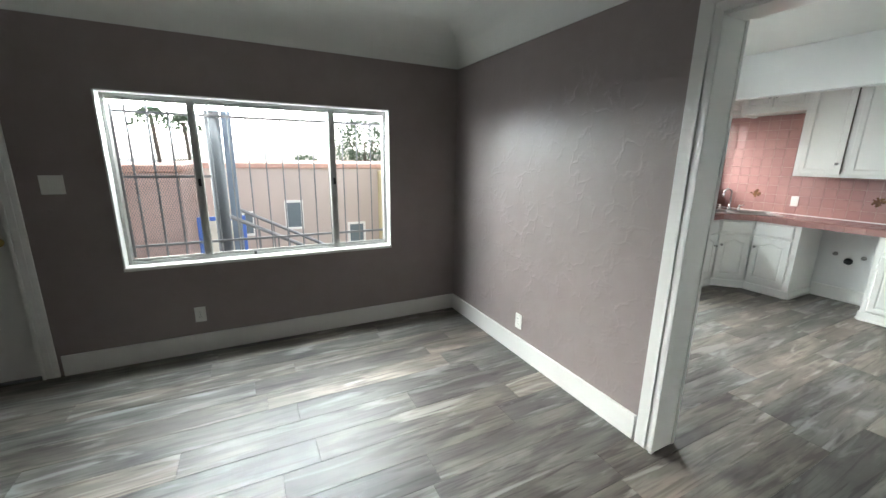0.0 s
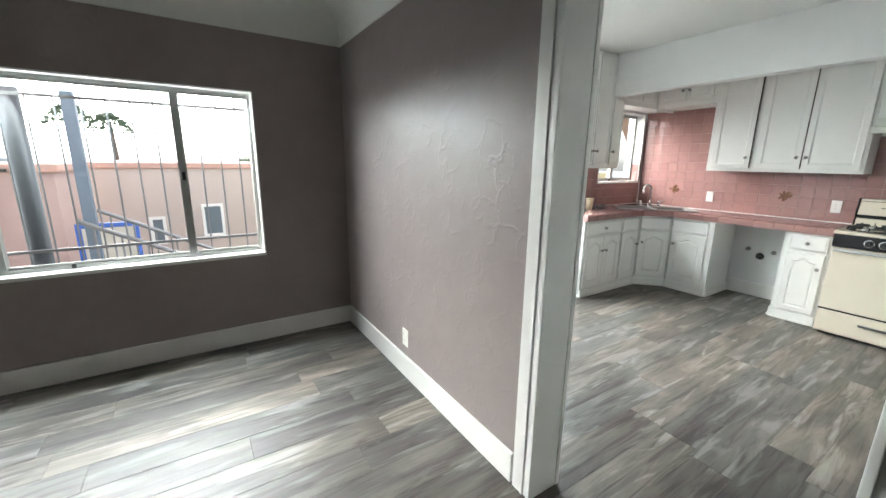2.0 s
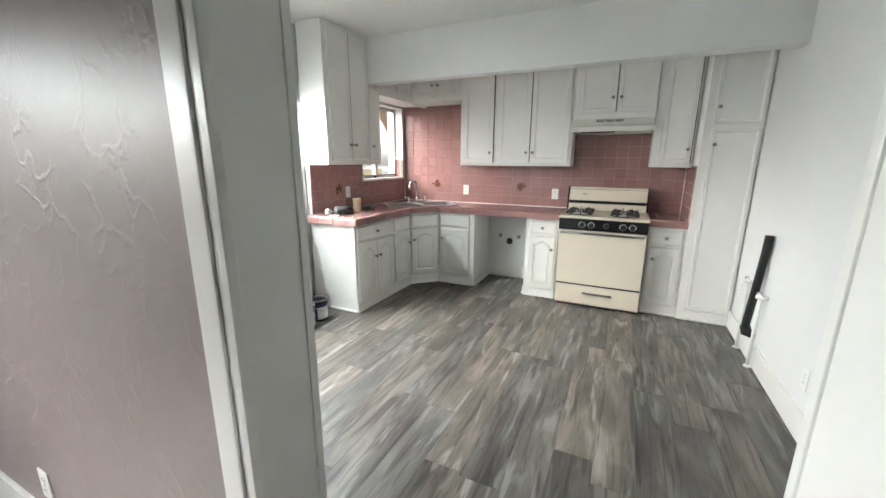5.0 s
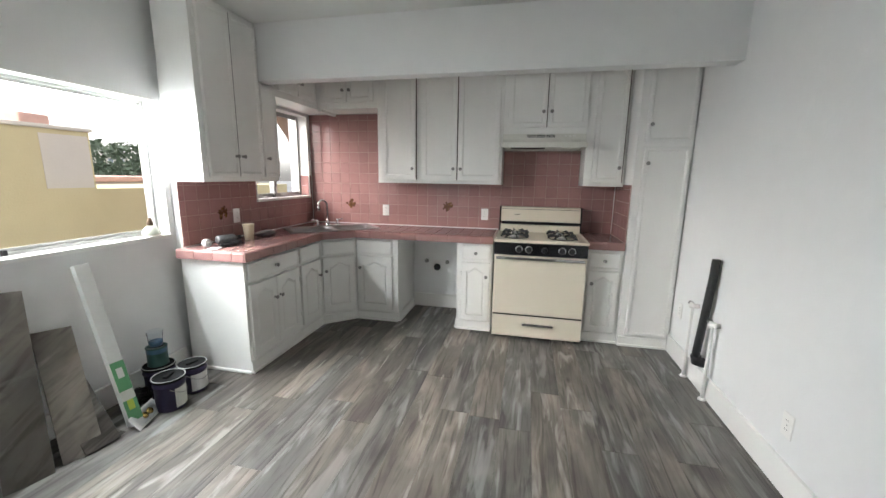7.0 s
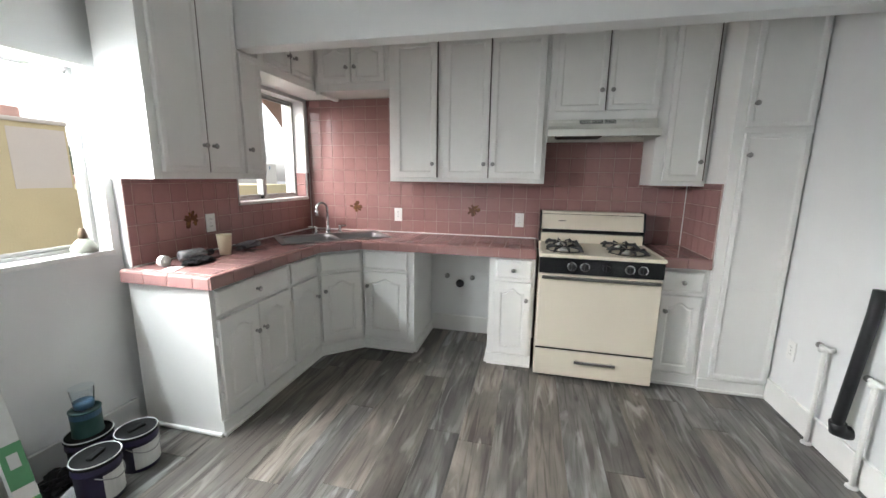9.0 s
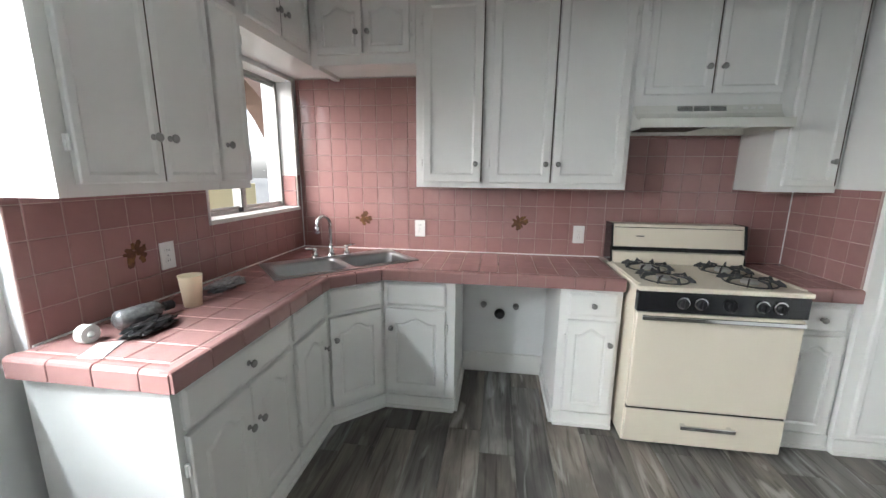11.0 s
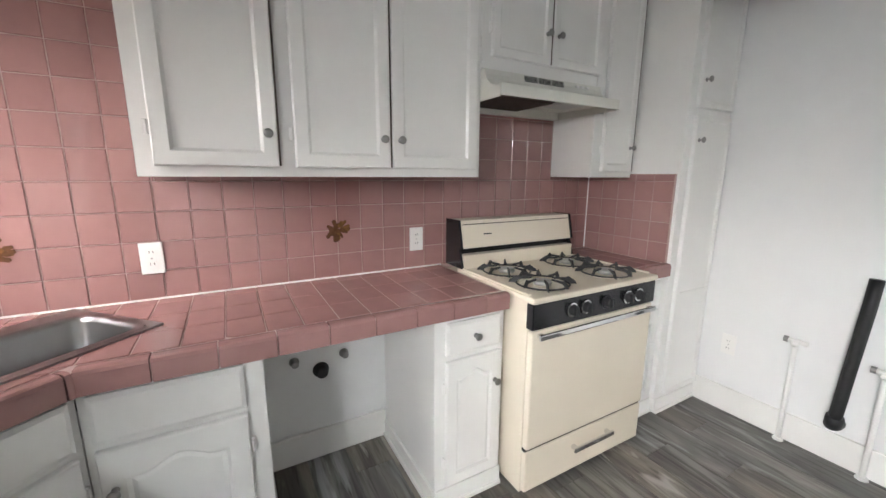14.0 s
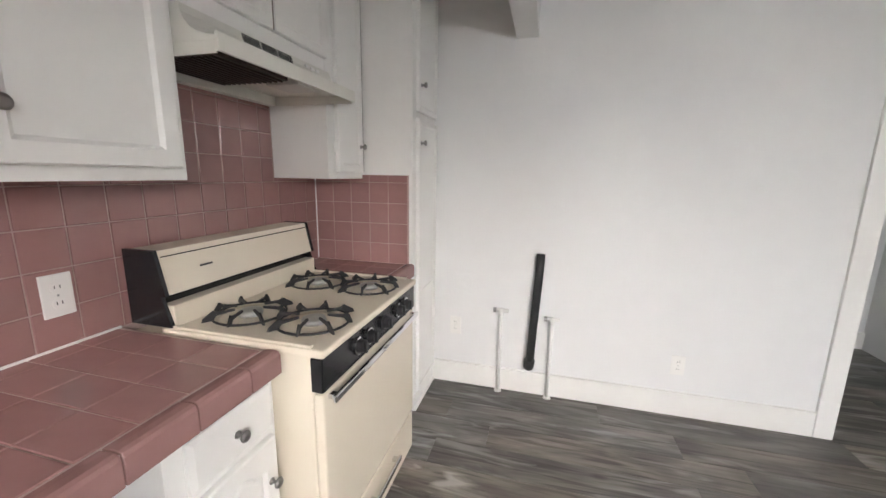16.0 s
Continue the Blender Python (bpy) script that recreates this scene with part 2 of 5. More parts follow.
ASPHALT = plain("asphalt_lot", (0.16, 0.16, 0.155), 0.9, var=0.15, scale=0.6)
LEAF = plain("foliage", (0.08, 0.11, 0.065), 0.7, var=0.4, scale=3)
BARK = plain("bark", (0.12, 0.09, 0.07), 0.9, var=0.2)
GREY_ROOF = plain("grey_roofing", (0.25, 0.27, 0.29), 0.9, var=0.1)
WINDOW_DARK = plain("far_window_glass", (0.16, 0.19, 0.21), 0.15)

# ---- helpers of shape ----
BASE = {}


def to_object(name, bm, material, smooth=False):
    me = bpy.data.meshes.new(name)
    bmesh.ops.recalc_face_normals(bm, faces=bm.faces)
    bm.to_mesh(me)
    bm.free()
    if smooth:
        for p in me.polygons:
            p.use_smooth = True
    me.materials.append(material)
    return new(name, me)


def thing(name, at, label, category, group="", kind=""):
    o = new(name)
    o.location = at
    o.empty_display_size = 0.1
    BASE[o] = Matrix.Translation(at)
    return tagged(o, label, category, group, kind)


def part(name, bm, material, parent, label="", smooth=False):
    """One mesh object, built in world places, under a thing or a part."""
    o = to_object(name, bm, material, smooth)
    o.parent = parent
    if parent in BASE:
        o.matrix_parent_inverse = BASE[parent].inverted()
    if label:
        o["label"] = label
    return o


def piece(name, mesh, at, parent):
    """A piece on shared mesh data."""
    o = new(name, mesh)
    o.parent = parent
    if parent in BASE:
        o.matrix_parent_inverse = BASE[parent].inverted()
    o.matrix_basis = at
    return o


def structure(name, bm, material, label, category, smooth=False):
    return tagged(to_object(name, bm, material, smooth), label, category, "", "structure")


def box(bm, x0, y0, z0, x1, y1, z1, bevel=0.0, m=None, seg=2):
    x0, x1, y0, y1, z0, z1 = min(x0, x1), max(x0, x1), min(y0, y1), max(y0, y1), min(z0, z1), max(z0, z1)
    r = bmesh.ops.create_cube(bm, size=1)
    vs = r["verts"]
    for v in vs:
        v.co = Vector((x0 + (v.co.x + 0.5) * (x1 - x0), y0 + (v.co.y + 0.5) * (y1 - y0), z0 + (v.co.z + 0.5) * (z1 - z0)))
    if bevel:
        es = list({e for v in vs for e in v.link_edges})
        r2 = bmesh.ops.bevel(bm, geom=es, offset=bevel, segments=seg, affect='EDGES', profile=0.6)
        vs = r2["verts"] if not m else list({v for f in r2["faces"] for v in f.verts} | {v for v in vs if v.is_valid})
    if m:
        for v in vs:
            v.co = m @ v.co
    return bm


def boxes(*rows, bevel=0.0):
    bm = bmesh.new()
    for r in rows:
        box(bm, *r, bevel=bevel)
    return bm


def prism(bm, poly, a, b, m=None, inset=0.0, cap=0.0):
    """A prism of the polygon (u, v) from w=a to w=b; inset and cap soften its far rim."""
    m = m or Matrix()
    cx = sum(p[0] for p in poly) / len(poly)
    cy = sum(p[1] for p in poly) / len(poly)
    rings = [(0, a), (0, b - cap)] + ([(inset, b)] if cap else [])
    if not cap:
        rings = [(0, a), (0, b)]
    out = []
    for ins, w in rings:
        ring = []
        for u, v in poly:
            du, dv = cx - u, cy - v
            k = ins
            ring.append(bm.verts.new(m @ Vector((u + k * (1 if du > 1e-6 else -1 if du < -1e-6 else 0), v + k * (1 if dv > 1e-6 else -1 if dv < -1e-6 else 0), w))))
        out.append(ring)
    n = len(poly)
    for r0, r1 in zip(out, out[1:]):
        for i in range(n):
            bm.faces.new((r0[i], r0[(i + 1) % n], r1[(i + 1) % n], r1[i]))
    bm.faces.new(out[-1])
    bm.faces.new(list(reversed(out[0])))
    return bm


def lathe(bm, profile, m=None, n=20, caps=True):
    """A turned shape of (radius, height) pairs round local z."""
    m = m or Matrix()
    rings = []
    for r, h in profile:
        if r < 1e-5:
            rings.append([bm.verts.new(m @ Vector((0, 0, h)))])
        else:
            rings.append([bm.verts.new(m @ Vector((r * math.cos(6.28319 * i / n), r * math.sin(6.28319 * i / n), h))) for i in range(n)])
    for a, b in zip(rings, rings[1:]):
        for i in range(n):
            j = (i + 1) % n
            if len(a) == 1 and len(b) == 1:
                continue
            if len(a) == 1:
                bm.faces.new((a[0], b[j], b[i]))
            elif len(b) == 1:
                bm.faces.new((a[i], a[j], b[0]))
            else:
                bm.faces.new((a[i], a[j], b[j], b[i]))
    if caps and len(rings[0]) > 1:
        bm.faces.new(list(reversed(rings[0])))
    if caps and len(rings[-1]) > 1:
        bm.faces.new(rings[-1])
    return bm


def tube(bm, pts, r, n=10):
    """A round tube along points."""
    pts = [Vector(p) for p in pts]
    rings = []
    ref = Vector((0, 0, 1))
    for i, p in enumerate(pts):
        d = (pts[min(i + 1, len(pts) - 1)] - pts[max(i - 1, 0)]).normalized()
        if abs(d.dot(ref)) > 0.95:
            ref = Vector((1, 0, 0))
        a = d.cross(ref).normalized()
        b = d.cross(a)
        rings.append([bm.verts.new(p + r * (a * math.cos(6.28319 * k / n) + b * math.sin(6.28319 * k / n))) for k in range(n)])
    for a, b in zip(rings, rings[1:]):
        for k in range(n):
            bm.faces.new((a[k], a[(k + 1) % n], b[(k + 1) % n], b[k]))
    bm.faces.new(list(reversed(rings[0])))
    bm.faces.new(rings[-1])
    return bm


def face_matrix(origin, u):
    """Local (u right, v up, w towards the viewer) on an upright face."""
    u = Vector((u[0], u[1], 0)).normalized()
    v = Vector((0, 0, 1))
    w = u.cross(v)
    m = Matrix((u, v, w)).transposed().to_4x4()
    m.translation = Vector(origin)
    return m


def clip(poly, a, b, c):
    """The part of a polygon where a*x + b*y >= c."""
    out = []
    for i, p in enumerate(poly):
        q = poly[(i + 1) % len(poly)]
        dp, dq = a * p[0] + b * p[1] - c, a * q[0] + b * q[1] - c
        if dp >= 0:
            out.append(p)
        if dp * dq < 0:
            k = dp / (dp - dq)
            out.append((p[0] + k * (q[0] - p[0]), p[1] + k * (q[1] - p[1])))
    return out


def area(poly):
    return abs(sum(p[0] * q[1] - q[0] * p[1] for p, q in zip(poly, poly[1:] + poly[:1]))) / 2


# ---- plan ----
XD0, XD1 = 1.976, 2.12        # wall between living room and kitchen
YW = 3.60                     # window wall of the living room
YN, YT = 3.49, 3.43           # kitchen window wall, its tiled face
XE = 5.98                     # tiled wall behind the range
YS = -0.15                    # wall with the pipes
ZC = 2.52                     # kitchen ceiling
ZCOVE = 2.25
XWEST, YSOUTH = -2.9, -3.0
TOP = 0.885                   # worktop

# floor: a slab, and planks on it at the end of the file
floor = structure("floor", boxes((XWEST - 0.3, -3.3, -0.12, 6.3, 3.9, -0.006)), SUBFLOOR, "grey-brown weathered wood-look plank floor", "floor")


def wall_with_holes(name, axis, at0, at1, a0, a1, z0, z1, holes, material, label):
    """A wall along x or y with openings (a0, a1, z0, z1) through it."""
    bm = bmesh.new()
    cuts = sorted({a0, a1, *[h[0] for h in holes], *[h[1] for h in holes]})
    for c0, c1 in zip(cuts, cuts[1:]):
        spans = sorted((h[2], h[3]) for h in holes if h[0] <= c0 + 1e-6 and h[1] >= c1 - 1e-6)
        z = z0
        for h0, h1 in spans + [(z1, z1)]:
            if h0 > z + 1e-6:
                if axis == "x":
                    box(bm, c0, at0, z, c1, at1, h0)
                else:
                    box(bm, at0, c0, z, at1, c1, h0)
            z = max(z, h1)
    bmesh.ops.remove_doubles(bm, verts=bm.verts, dist=1e-5)
    return structure(name, bm, material, label, "wall")


LW = (-0.585, 1.325, 0.70, 1.855)
DOOR = (-1.98, -1.10, 0.0, 2.03)
wall_with_holes("wall_living_north", "x", YW, YW + 0.20, XWEST - 0.2, XD0, 0, 2.7, [LW, DOOR], WALL_GREIGE, "greige satin trowelled plaster wall with a wide window")
DW = (0.545, 1.395, 0.0, 2.06)
wall_with_holes("wall_living_east", "y", XD0, XD0 + 0.07, YSOUTH, YW + 0.20, 0, 2.7, [DW], WALL_GREIGE, "greige satin trowelled plaster wall beside the doorway")
wall_with_holes("wall_kitchen_west", "y", XD0 + 0.07, XD1, YSOUTH, YW + 0.20, 0, 2.7, [DW], WALL_WHITE, "white painted kitchen wall beside the doorway")
wall_with_holes("wall_living_west", "y", XWEST - 0.2, XWEST, YSOUTH, YW, 0, 2.7, [], WALL_GREIGE, "greige plaster wall")
wall_with_holes("wall_living_south", "x", YSOUTH - 0.2, YSOUTH, XWEST - 0.2, 6.2, 0, 2.7, [], WALL_GREIGE, "greige plaster wall")
KW = (2.78, 4.235, 0.985, 1.875)
SW = (5.07, 5.93, 1.18, 2.02)
wall_with_holes("wall_kitchen_north", "x", YN, YN + 0.16, XD1, 6.2, 0, 2.7, [KW, SW], WALL_WHITE, "white painted kitchen wall with two windows")
wall_with_holes("wall_kitchen_north_tile_bed", "x", YT + 0.009, YN, 4.275, XE, 0.80, 2.06, [SW], WALL_WHITE, "mortar bed behind the tiles")
wall_with_holes("wall_kitchen_east", "y", XE + 0.009, XE + 0.22, YS - 0.2, YN + 0.16, 0, 2.7, [], WALL_WHITE, "white painted wall behind the range")
SD = (2.30, 3.17, 0.0, 2.05)
wall_with_holes("wall_kitchen_south", "x", YS - 0.13, YS, XD1, 6.2, 0, 2.7, [SD], WALL_WHITE, "plain white painted kitchen wall with pipe stubs")
wall_with_holes("wall_hall_south", "x", -1.75, -1.60, XD1, 6.2, 0, 2.7, [], WALL_WHITE, "white hall wall")
wall_with_holes("wall_hall_east", "y", 4.3, 4.45, -1.60, YS - 0.13, 0, 2.7, [], WALL_WHITE, "white hall wall")

# ceilings
structure("ceiling_kitchen", boxes((XD1, -1.75, ZC, 6.2, YN + 0.16, ZC + 0.1)), CEIL_WHITE, "flat white kitchen ceiling", "ceiling")
bm = bmesh.new()
R = 0.27
prof = [(R * (1 - math.cos(a)), ZCOVE + R * math.sin(a)) for a in [math.pi / 2 * i / 10 for i in range(11)]]
rings = []
for off, z in prof:
    rings.append([bm.verts.new(p) for p in ((XWEST + off, YSOUTH + off, z), (XD0 - off, YSOUTH + off, z), (XD0 - off, YW - off, z), (XWEST + off, YW - off, z))])
for a, b in zip(rings, rings[1:]):
    for i in range(4):
        bm.faces.new((a[i], a[(i + 1) % 4], b[(i + 1) % 4], b[i]))
bm.faces.new(rings[-1])
for f in bm.faces:
    f.smooth = False
cv = to_object("ceiling_living", bm, CEIL_WHITE)
sol = cv.modifiers.new("thickness", 'SOLIDIFY')
sol.thickness, sol.offset = 0.02, 1.0
tagged(cv, "coved off-white plaster ceiling with rounded corners", "ceiling", "", "structure")
structure("roof_slab", boxes((XWEST - 0.3, -3.3, 2.705, 6.3, 3.85, 2.85)), CEIL_WHITE, "roof slab", "ceiling")
bm = bmesh.new()
for r in ((XWEST, YW - 0.014, ZCOVE - 0.012, XD0 - 0.016, YW - 0.001, ZCOVE + 0.016), (XD0 - 0.014, YSOUTH, ZCOVE - 0.012, XD0 - 0.001, YW - 0.001, ZCOVE + 0.016)):
    box(bm, *r, bevel=0.004)
structure("trim_cove_edge", bm, CEIL_WHITE, "thin plaster bead under the coved ceiling", "trim")
structure("beam", boxes((4.82, YS, 2.11, 4.94, YT - 0.275, ZC), bevel=0.004), WALL_WHITE, "white dropped beam across the kitchen ceiling", "beam")

# baseboards
BB = 0.145


def baseboard(name, x0, y0, x1, y1, face):
    """A board along a wall; face: the way into the room."""
    bm = bmesh.new()
    fx, fy = face
    t = 0.018
    if fx:
        box(bm, x0, y0, 0.0, x0 + fx * t, y1, BB, bevel=0.004)
    else:
        box(bm, x0, y0, 0.0, x1, y0 + fy * t, BB, bevel=0.004)
    return structure(name, bm, TRIM_WHITE, "white gloss painted tall baseboard", "baseboard")


baseboard("baseboard_living_north", -1.0, YW, XD0 - 0.018, YW, (0, -1))
baseboard("baseboard_living_east", XD0, 1.505, XD0, YW, (-1, 0))
baseboard("baseboard_living_east_south", XD0, YSOUTH, XD0, 0.435, (-1, 0))
baseboard("baseboard_kitchen_south", 3.254, YS, 5.40, YS, (0, 1))
baseboard("baseboard_kitchen_north", XD1, YN, 4.24, YN, (0, -1))
baseboard("baseboard_kitchen_west", XD1, 1.505, XD1, YN - 0.02, (1, 0))
baseboard("baseboard_hall", XD1, -1.60, 4.3, -1.60, (0, 1))
baseboard("baseboard_hall_east", 4.3, -1.58, 4.3, YS - 0.13, (-1, 0))
baseboard("baseboard_nook", XE + 0.009, 1.675, XE + 0.009, 2.235, (-1, 0))

# doorway lining and casings
bm = boxes((XD0 - 0.004, DW[0] - 0.02, 0, XD1 + 0.004, DW[0] + 0.004, DW[3]), (XD0 - 0.004, DW[1] - 0.004, 0, XD1 + 0.004, DW[1] + 0.02, DW[3]), (XD0 - 0.004, DW[0] + 0.004, DW[3] - 0.02, XD1 + 0.004, DW[1] - 0.004, DW[3] + 0.004), bevel=0.002)
structure("trim_doorway_lining", bm, TRIM_WHITE, "white gloss doorway lining", "trim")


def casing(name, axis, plane, out, a0, a1, ztop, w=0.105, flat=False):
    """A fluted or flat casing round three sides of an opening."""
    bm = bmesh.new()
    strips = ((0.0, 0.018, 0.022), (0.018, 0.042, 0.014), (0.042, 0.056, 0.020), (0.056, w, 0.017))
    if flat:
        strips = ((0.0, w, 0.019),)
    for s0, s1, d in strips:
        rows = ((a0 - s1, a0 - s0, 0.0, ztop + s0), (a1 + s0, a1 + s1, 0.0, ztop + s0), (a0 - s1, a1 + s1, ztop + s0, ztop + s1))
        for p0, p1, z0, z1 in rows:
            if axis == "y":
                box(bm, plane, p0, z0, plane + out * d, p1, z1, bevel=0.003)
            else:
                box(bm, p0, plane, z0, p1, plane + out * d, z1, bevel=0.003)
    return structure(name, bm, TRIM_WHITE, "white gloss moulded door casing", "trim")


casing("trim_casing_living", "y", XD0, -1, DW[0] + 0.008, DW[1] - 0.008, DW[3] - 0.008)
casing("trim_casing_kitchen", "y", XD1, 1, DW[0] + 0.008, DW[1] - 0.008, DW[3] - 0.008)
casing("trim_casing_hall", "x", YS, 1, SD[0] + 0.008, SD[1] - 0.008, SD[3] - 0.008, w=0.09, flat=True)
bm = boxes((SD[0] - 0.02, YS - 0.134, 0, SD[0] + 0.004, YS + 0.004, SD[3]), (SD[1] - 0.004, YS - 0.134, 0, SD[1] + 0.02, YS + 0.004, SD[3]), (SD[0] + 0.004, YS - 0.134, SD[3] - 0.02, SD[1] - 0.004, YS + 0.004, SD[3] + 0.004), bevel=0.002)
structure("trim_hall_lining", bm, TRIM_WHITE, "white gloss doorway lining", "trim")
casing("trim_casing_front_door", "x", YW, -1, DOOR[0] + 0.008, DOOR[1] - 0.008, DOOR[3] - 0.008, w=0.085)

# front door
door = thing("door_1", ((DOOR[0] + DOOR[1]) / 2, YW + 0.04, 0), "plain white painted front door, closed, with a brass knob", "door", kind="structure")
part("door_leaf", boxes((DOOR[0] + 0.012, YW + 0.03, 0.012, DOOR[1] - 0.012, YW + 0.074, DOOR[3] - 0.01), bevel=0.003), TRIM_WHITE, door)
part("door_frame", boxes((DOOR[0], YW, 0, DOOR[0] + 0.012, YW + 0.16, DOOR[3]), (DOOR[1] - 0.012, YW, 0, DOOR[1], YW + 0.16, DOOR[3]), (DOOR[0] + 0.012, YW, DOOR[3] - 0.01, DOOR[1] - 0.012, YW + 0.16, DOOR[3])), TRIM_WHITE, door)
part("threshold", boxes((DOOR[0] + 0.012, YW + 0.002, 0, DOOR[1] - 0.012, YW + 0.15, 0.012), bevel=0.003), IRON_GREY, door, "dark metal threshold")
bm = bmesh.new()
lathe(bm, [(0.030, 0), (0.030, 0.006), (0.012, 0.010), (0.011, 0.035), (0.026, 0.045), (0.029, 0.058), (0.02, 0.068), (0, 0.07)], face_matrix((DOOR[1] - 0.075, YW + 0.03, 0.93), (1, 0)))
part("door_knob", bm, BRASS, door, "round brass door knob", True)


# windows
def pane(name, x0, x1, z0, z1, y, parent):
    o = part(name, boxes((x0, y, z0, x1, y + 0.004, z1)), GLASS, parent)
    o.visible_shadow = False
    return o


def sliding_window(name, o, y, depth, mull, mullw, label, fw=0.028):
    x0, x1, z0, z1 = o
    win = thing(name, ((x0 + x1) / 2, y, z0), label, "window", kind="structure")
    yy = y + depth
    part("window_frame", boxes((x0 + 0.001, yy, z0 + 0.001, x0 + fw, yy + 0.06, z1 - 0.001), (x1 - fw, yy, z0 + 0.001, x1 - 0.001, yy + 0.06, z1 - 0.001), (x0 + fw, yy, z0 + 0.001, x1 - fw, yy + 0.06, z0 + fw * 0.9), (x0 + fw, yy, z1 - fw * 0.9, x1 - fw, yy + 0.06, z1 - 0.001), bevel=0.003), ALU, win, "aged aluminium frame")
    edges = [x0 + fw] + [m for c in mull for m in (c - mullw / 2, c + mullw / 2)] + [x1 - fw]
    for c in mull:
        part("mullion", boxes((c - mullw / 2, yy - 0.006, z0 + fw * 0.9, c + mullw / 2, yy + 0.05, z1 - fw * 0.9), (c - mullw / 2 + 0.01, yy - 0.012, z0 + fw, c + mullw / 2 - 0.008, yy - 0.006, z1 - fw), bevel=0.002), ALU, win)
        part("latch", boxes((c - 0.008, yy - 0.03, (z0 + z1) / 2 - 0.03, c + 0.012, yy - 0.012, (z0 + z1) / 2 + 0.025), bevel=0.004), BLACK_RUBBER, win, "small black latch")
    for a, b in zip(edges[::2], edges[1::2]):
        pane("pane", a, b, z0 + fw * 0.9, z1 - fw * 0.9, yy + 0.025, win)
        part("sash_rail", boxes((a, yy + 0.012, z0 + fw * 0.9, b, yy + 0.022, z0 + fw * 0.9 + 0.018), (a, yy + 0.012, z1 - fw * 0.9 - 0.018, b, yy + 0.022, z1 - fw * 0.9), bevel=0.002), ALU, win)
    part("window_sill", boxes((x0 - 0.005, y - 0.012, z0 - 0.02, x1 + 0.005, yy + 0.02, z0 + 0.004), bevel=0.004), TRIM_WHITE, win, "white painted sill")
    t = 0.006
    part("reveal", boxes((x0 - 0.004, y - 0.004, z0 + 0.004, x0 + t, yy, z1), (x1 - t, y - 0.004, z0 + 0.004, x1 + 0.004, yy, z1), (x0 + t, y - 0.004, z1 - t, x1 - t, yy, z1 + 0.004)), TRIM_WHITE, win, "white painted reveal")
    part("stop", boxes((x0 + (x1 - x0) * 0.42, yy - 0.02, z0 + 0.008, x0 + (x1 - x0) * 0.42 + 0.02, yy, z0 + 0.035), bevel=0.003), BLACK_RUBBER, win)
    return win


w1 = sliding_window("window_1", LW, YW, 0.09, (-0.09, 0.865), 0.05, "wide three-light aluminium sliding window with iron bars outside")
sliding_window("window_2", KW, YN, 0.09, (3.30,), 0.045, "aluminium sliding window over the bare kitchen wall", fw=0.024)
sliding_window("window_3", SW, YT, 0.105, (5.48,), 0.045, "aluminium sliding window above the sink", fw=0.026)

# burglar bars outside the living-room window
grille = thing("window_grille", (0.37, 3.86, 0.7), "grey wrought-iron burglar bars with twisted uprights", "window bars")
YB = 3.86
for z in (1.755, 0.80):
    part("rail", boxes((-0.66, YB - 0.006, z - 0.009, 1.40, YB + 0.006, z + 0.009)), IRON_GREY, grille)
part("rail", boxes((-0.66, YB - 0.006, 1.30, -0.02, YB + 0.006, 1.318)), IRON_GREY, grille)
nb = 17
for i in range(nb):
    x = -0.62 + i * 0.1235
    bm = bmesh.new()
    ring = None
    tw = i < 5
    steps = 60 if tw else 2
    for k in range(steps + 1):
        z = 0.62 + 1.32 * k / steps
        a = k * 0.55 if tw else 0.0
        r = 0.0085 if tw else 0.0052
        cur = [bm.verts.new((x + r * math.cos(a + j * math.pi / 2), YB + r * math.sin(a + j * math.pi / 2), z)) for j in range(4)]
        if ring:
            for j in range(4):
                bm.faces.new((ring[j], ring[(j + 1) % 4], cur[(j + 1) % 4], cur[j]))
        ring = cur
    part("bar", bm, IRON_GREY, grille)
bm = bmesh.new()
sx0, sx1, sz0, sz1 = -0.56, -0.115, 0.73, 1.60
n = 0
c = sx0 - (sz1 - sz0) * 0.5
while c < sx1 + (sz1 - sz0) * 0.5:
    for s in (1, -1):
        pts = []
        for z in (sz0, sz1):
            pts.append((c + s * (z - (sz0 + sz1) / 2) * 0.5, z))
        (xa, za), (xb, zb) = pts
        # keep the part between the sides
        k0, k1 = 0.0, 1.0
        dx = xb - xa
        ta, tb = sorted(((sx0 - xa) / dx, (sx1 - xa) / dx))
        k0, k1 = max(k0, ta), min(k1, tb)
        if k1 > k0:
            p = (xa + k0 * dx, za + k0 * (zb - za))
            q = (xa + k1 * dx, za + k1 * (zb - za))
            w = 0.0015
            vs = [bm.verts.new(v) for v in ((p[0] - w, YB - 0.04, p[1]), (p[0] + w, YB - 0.04, p[1]), (q[0] + w, YB - 0.04, q[1]), (q[0] - w, YB - 0.04, q[1]))]
            bm.faces.new(vs)
    c += 0.016
part("mesh_screen", bm, IRON_GREY, grille, "fine diamond wire mesh")
for x in (-0.565, -0.11):
    part("screen_edge", boxes((x - 0.008, YB - 0.046, sz0, x + 0.008, YB - 0.034, sz1 + 0.2)), IRON_GREY, grille)

# ---- cabinets ----


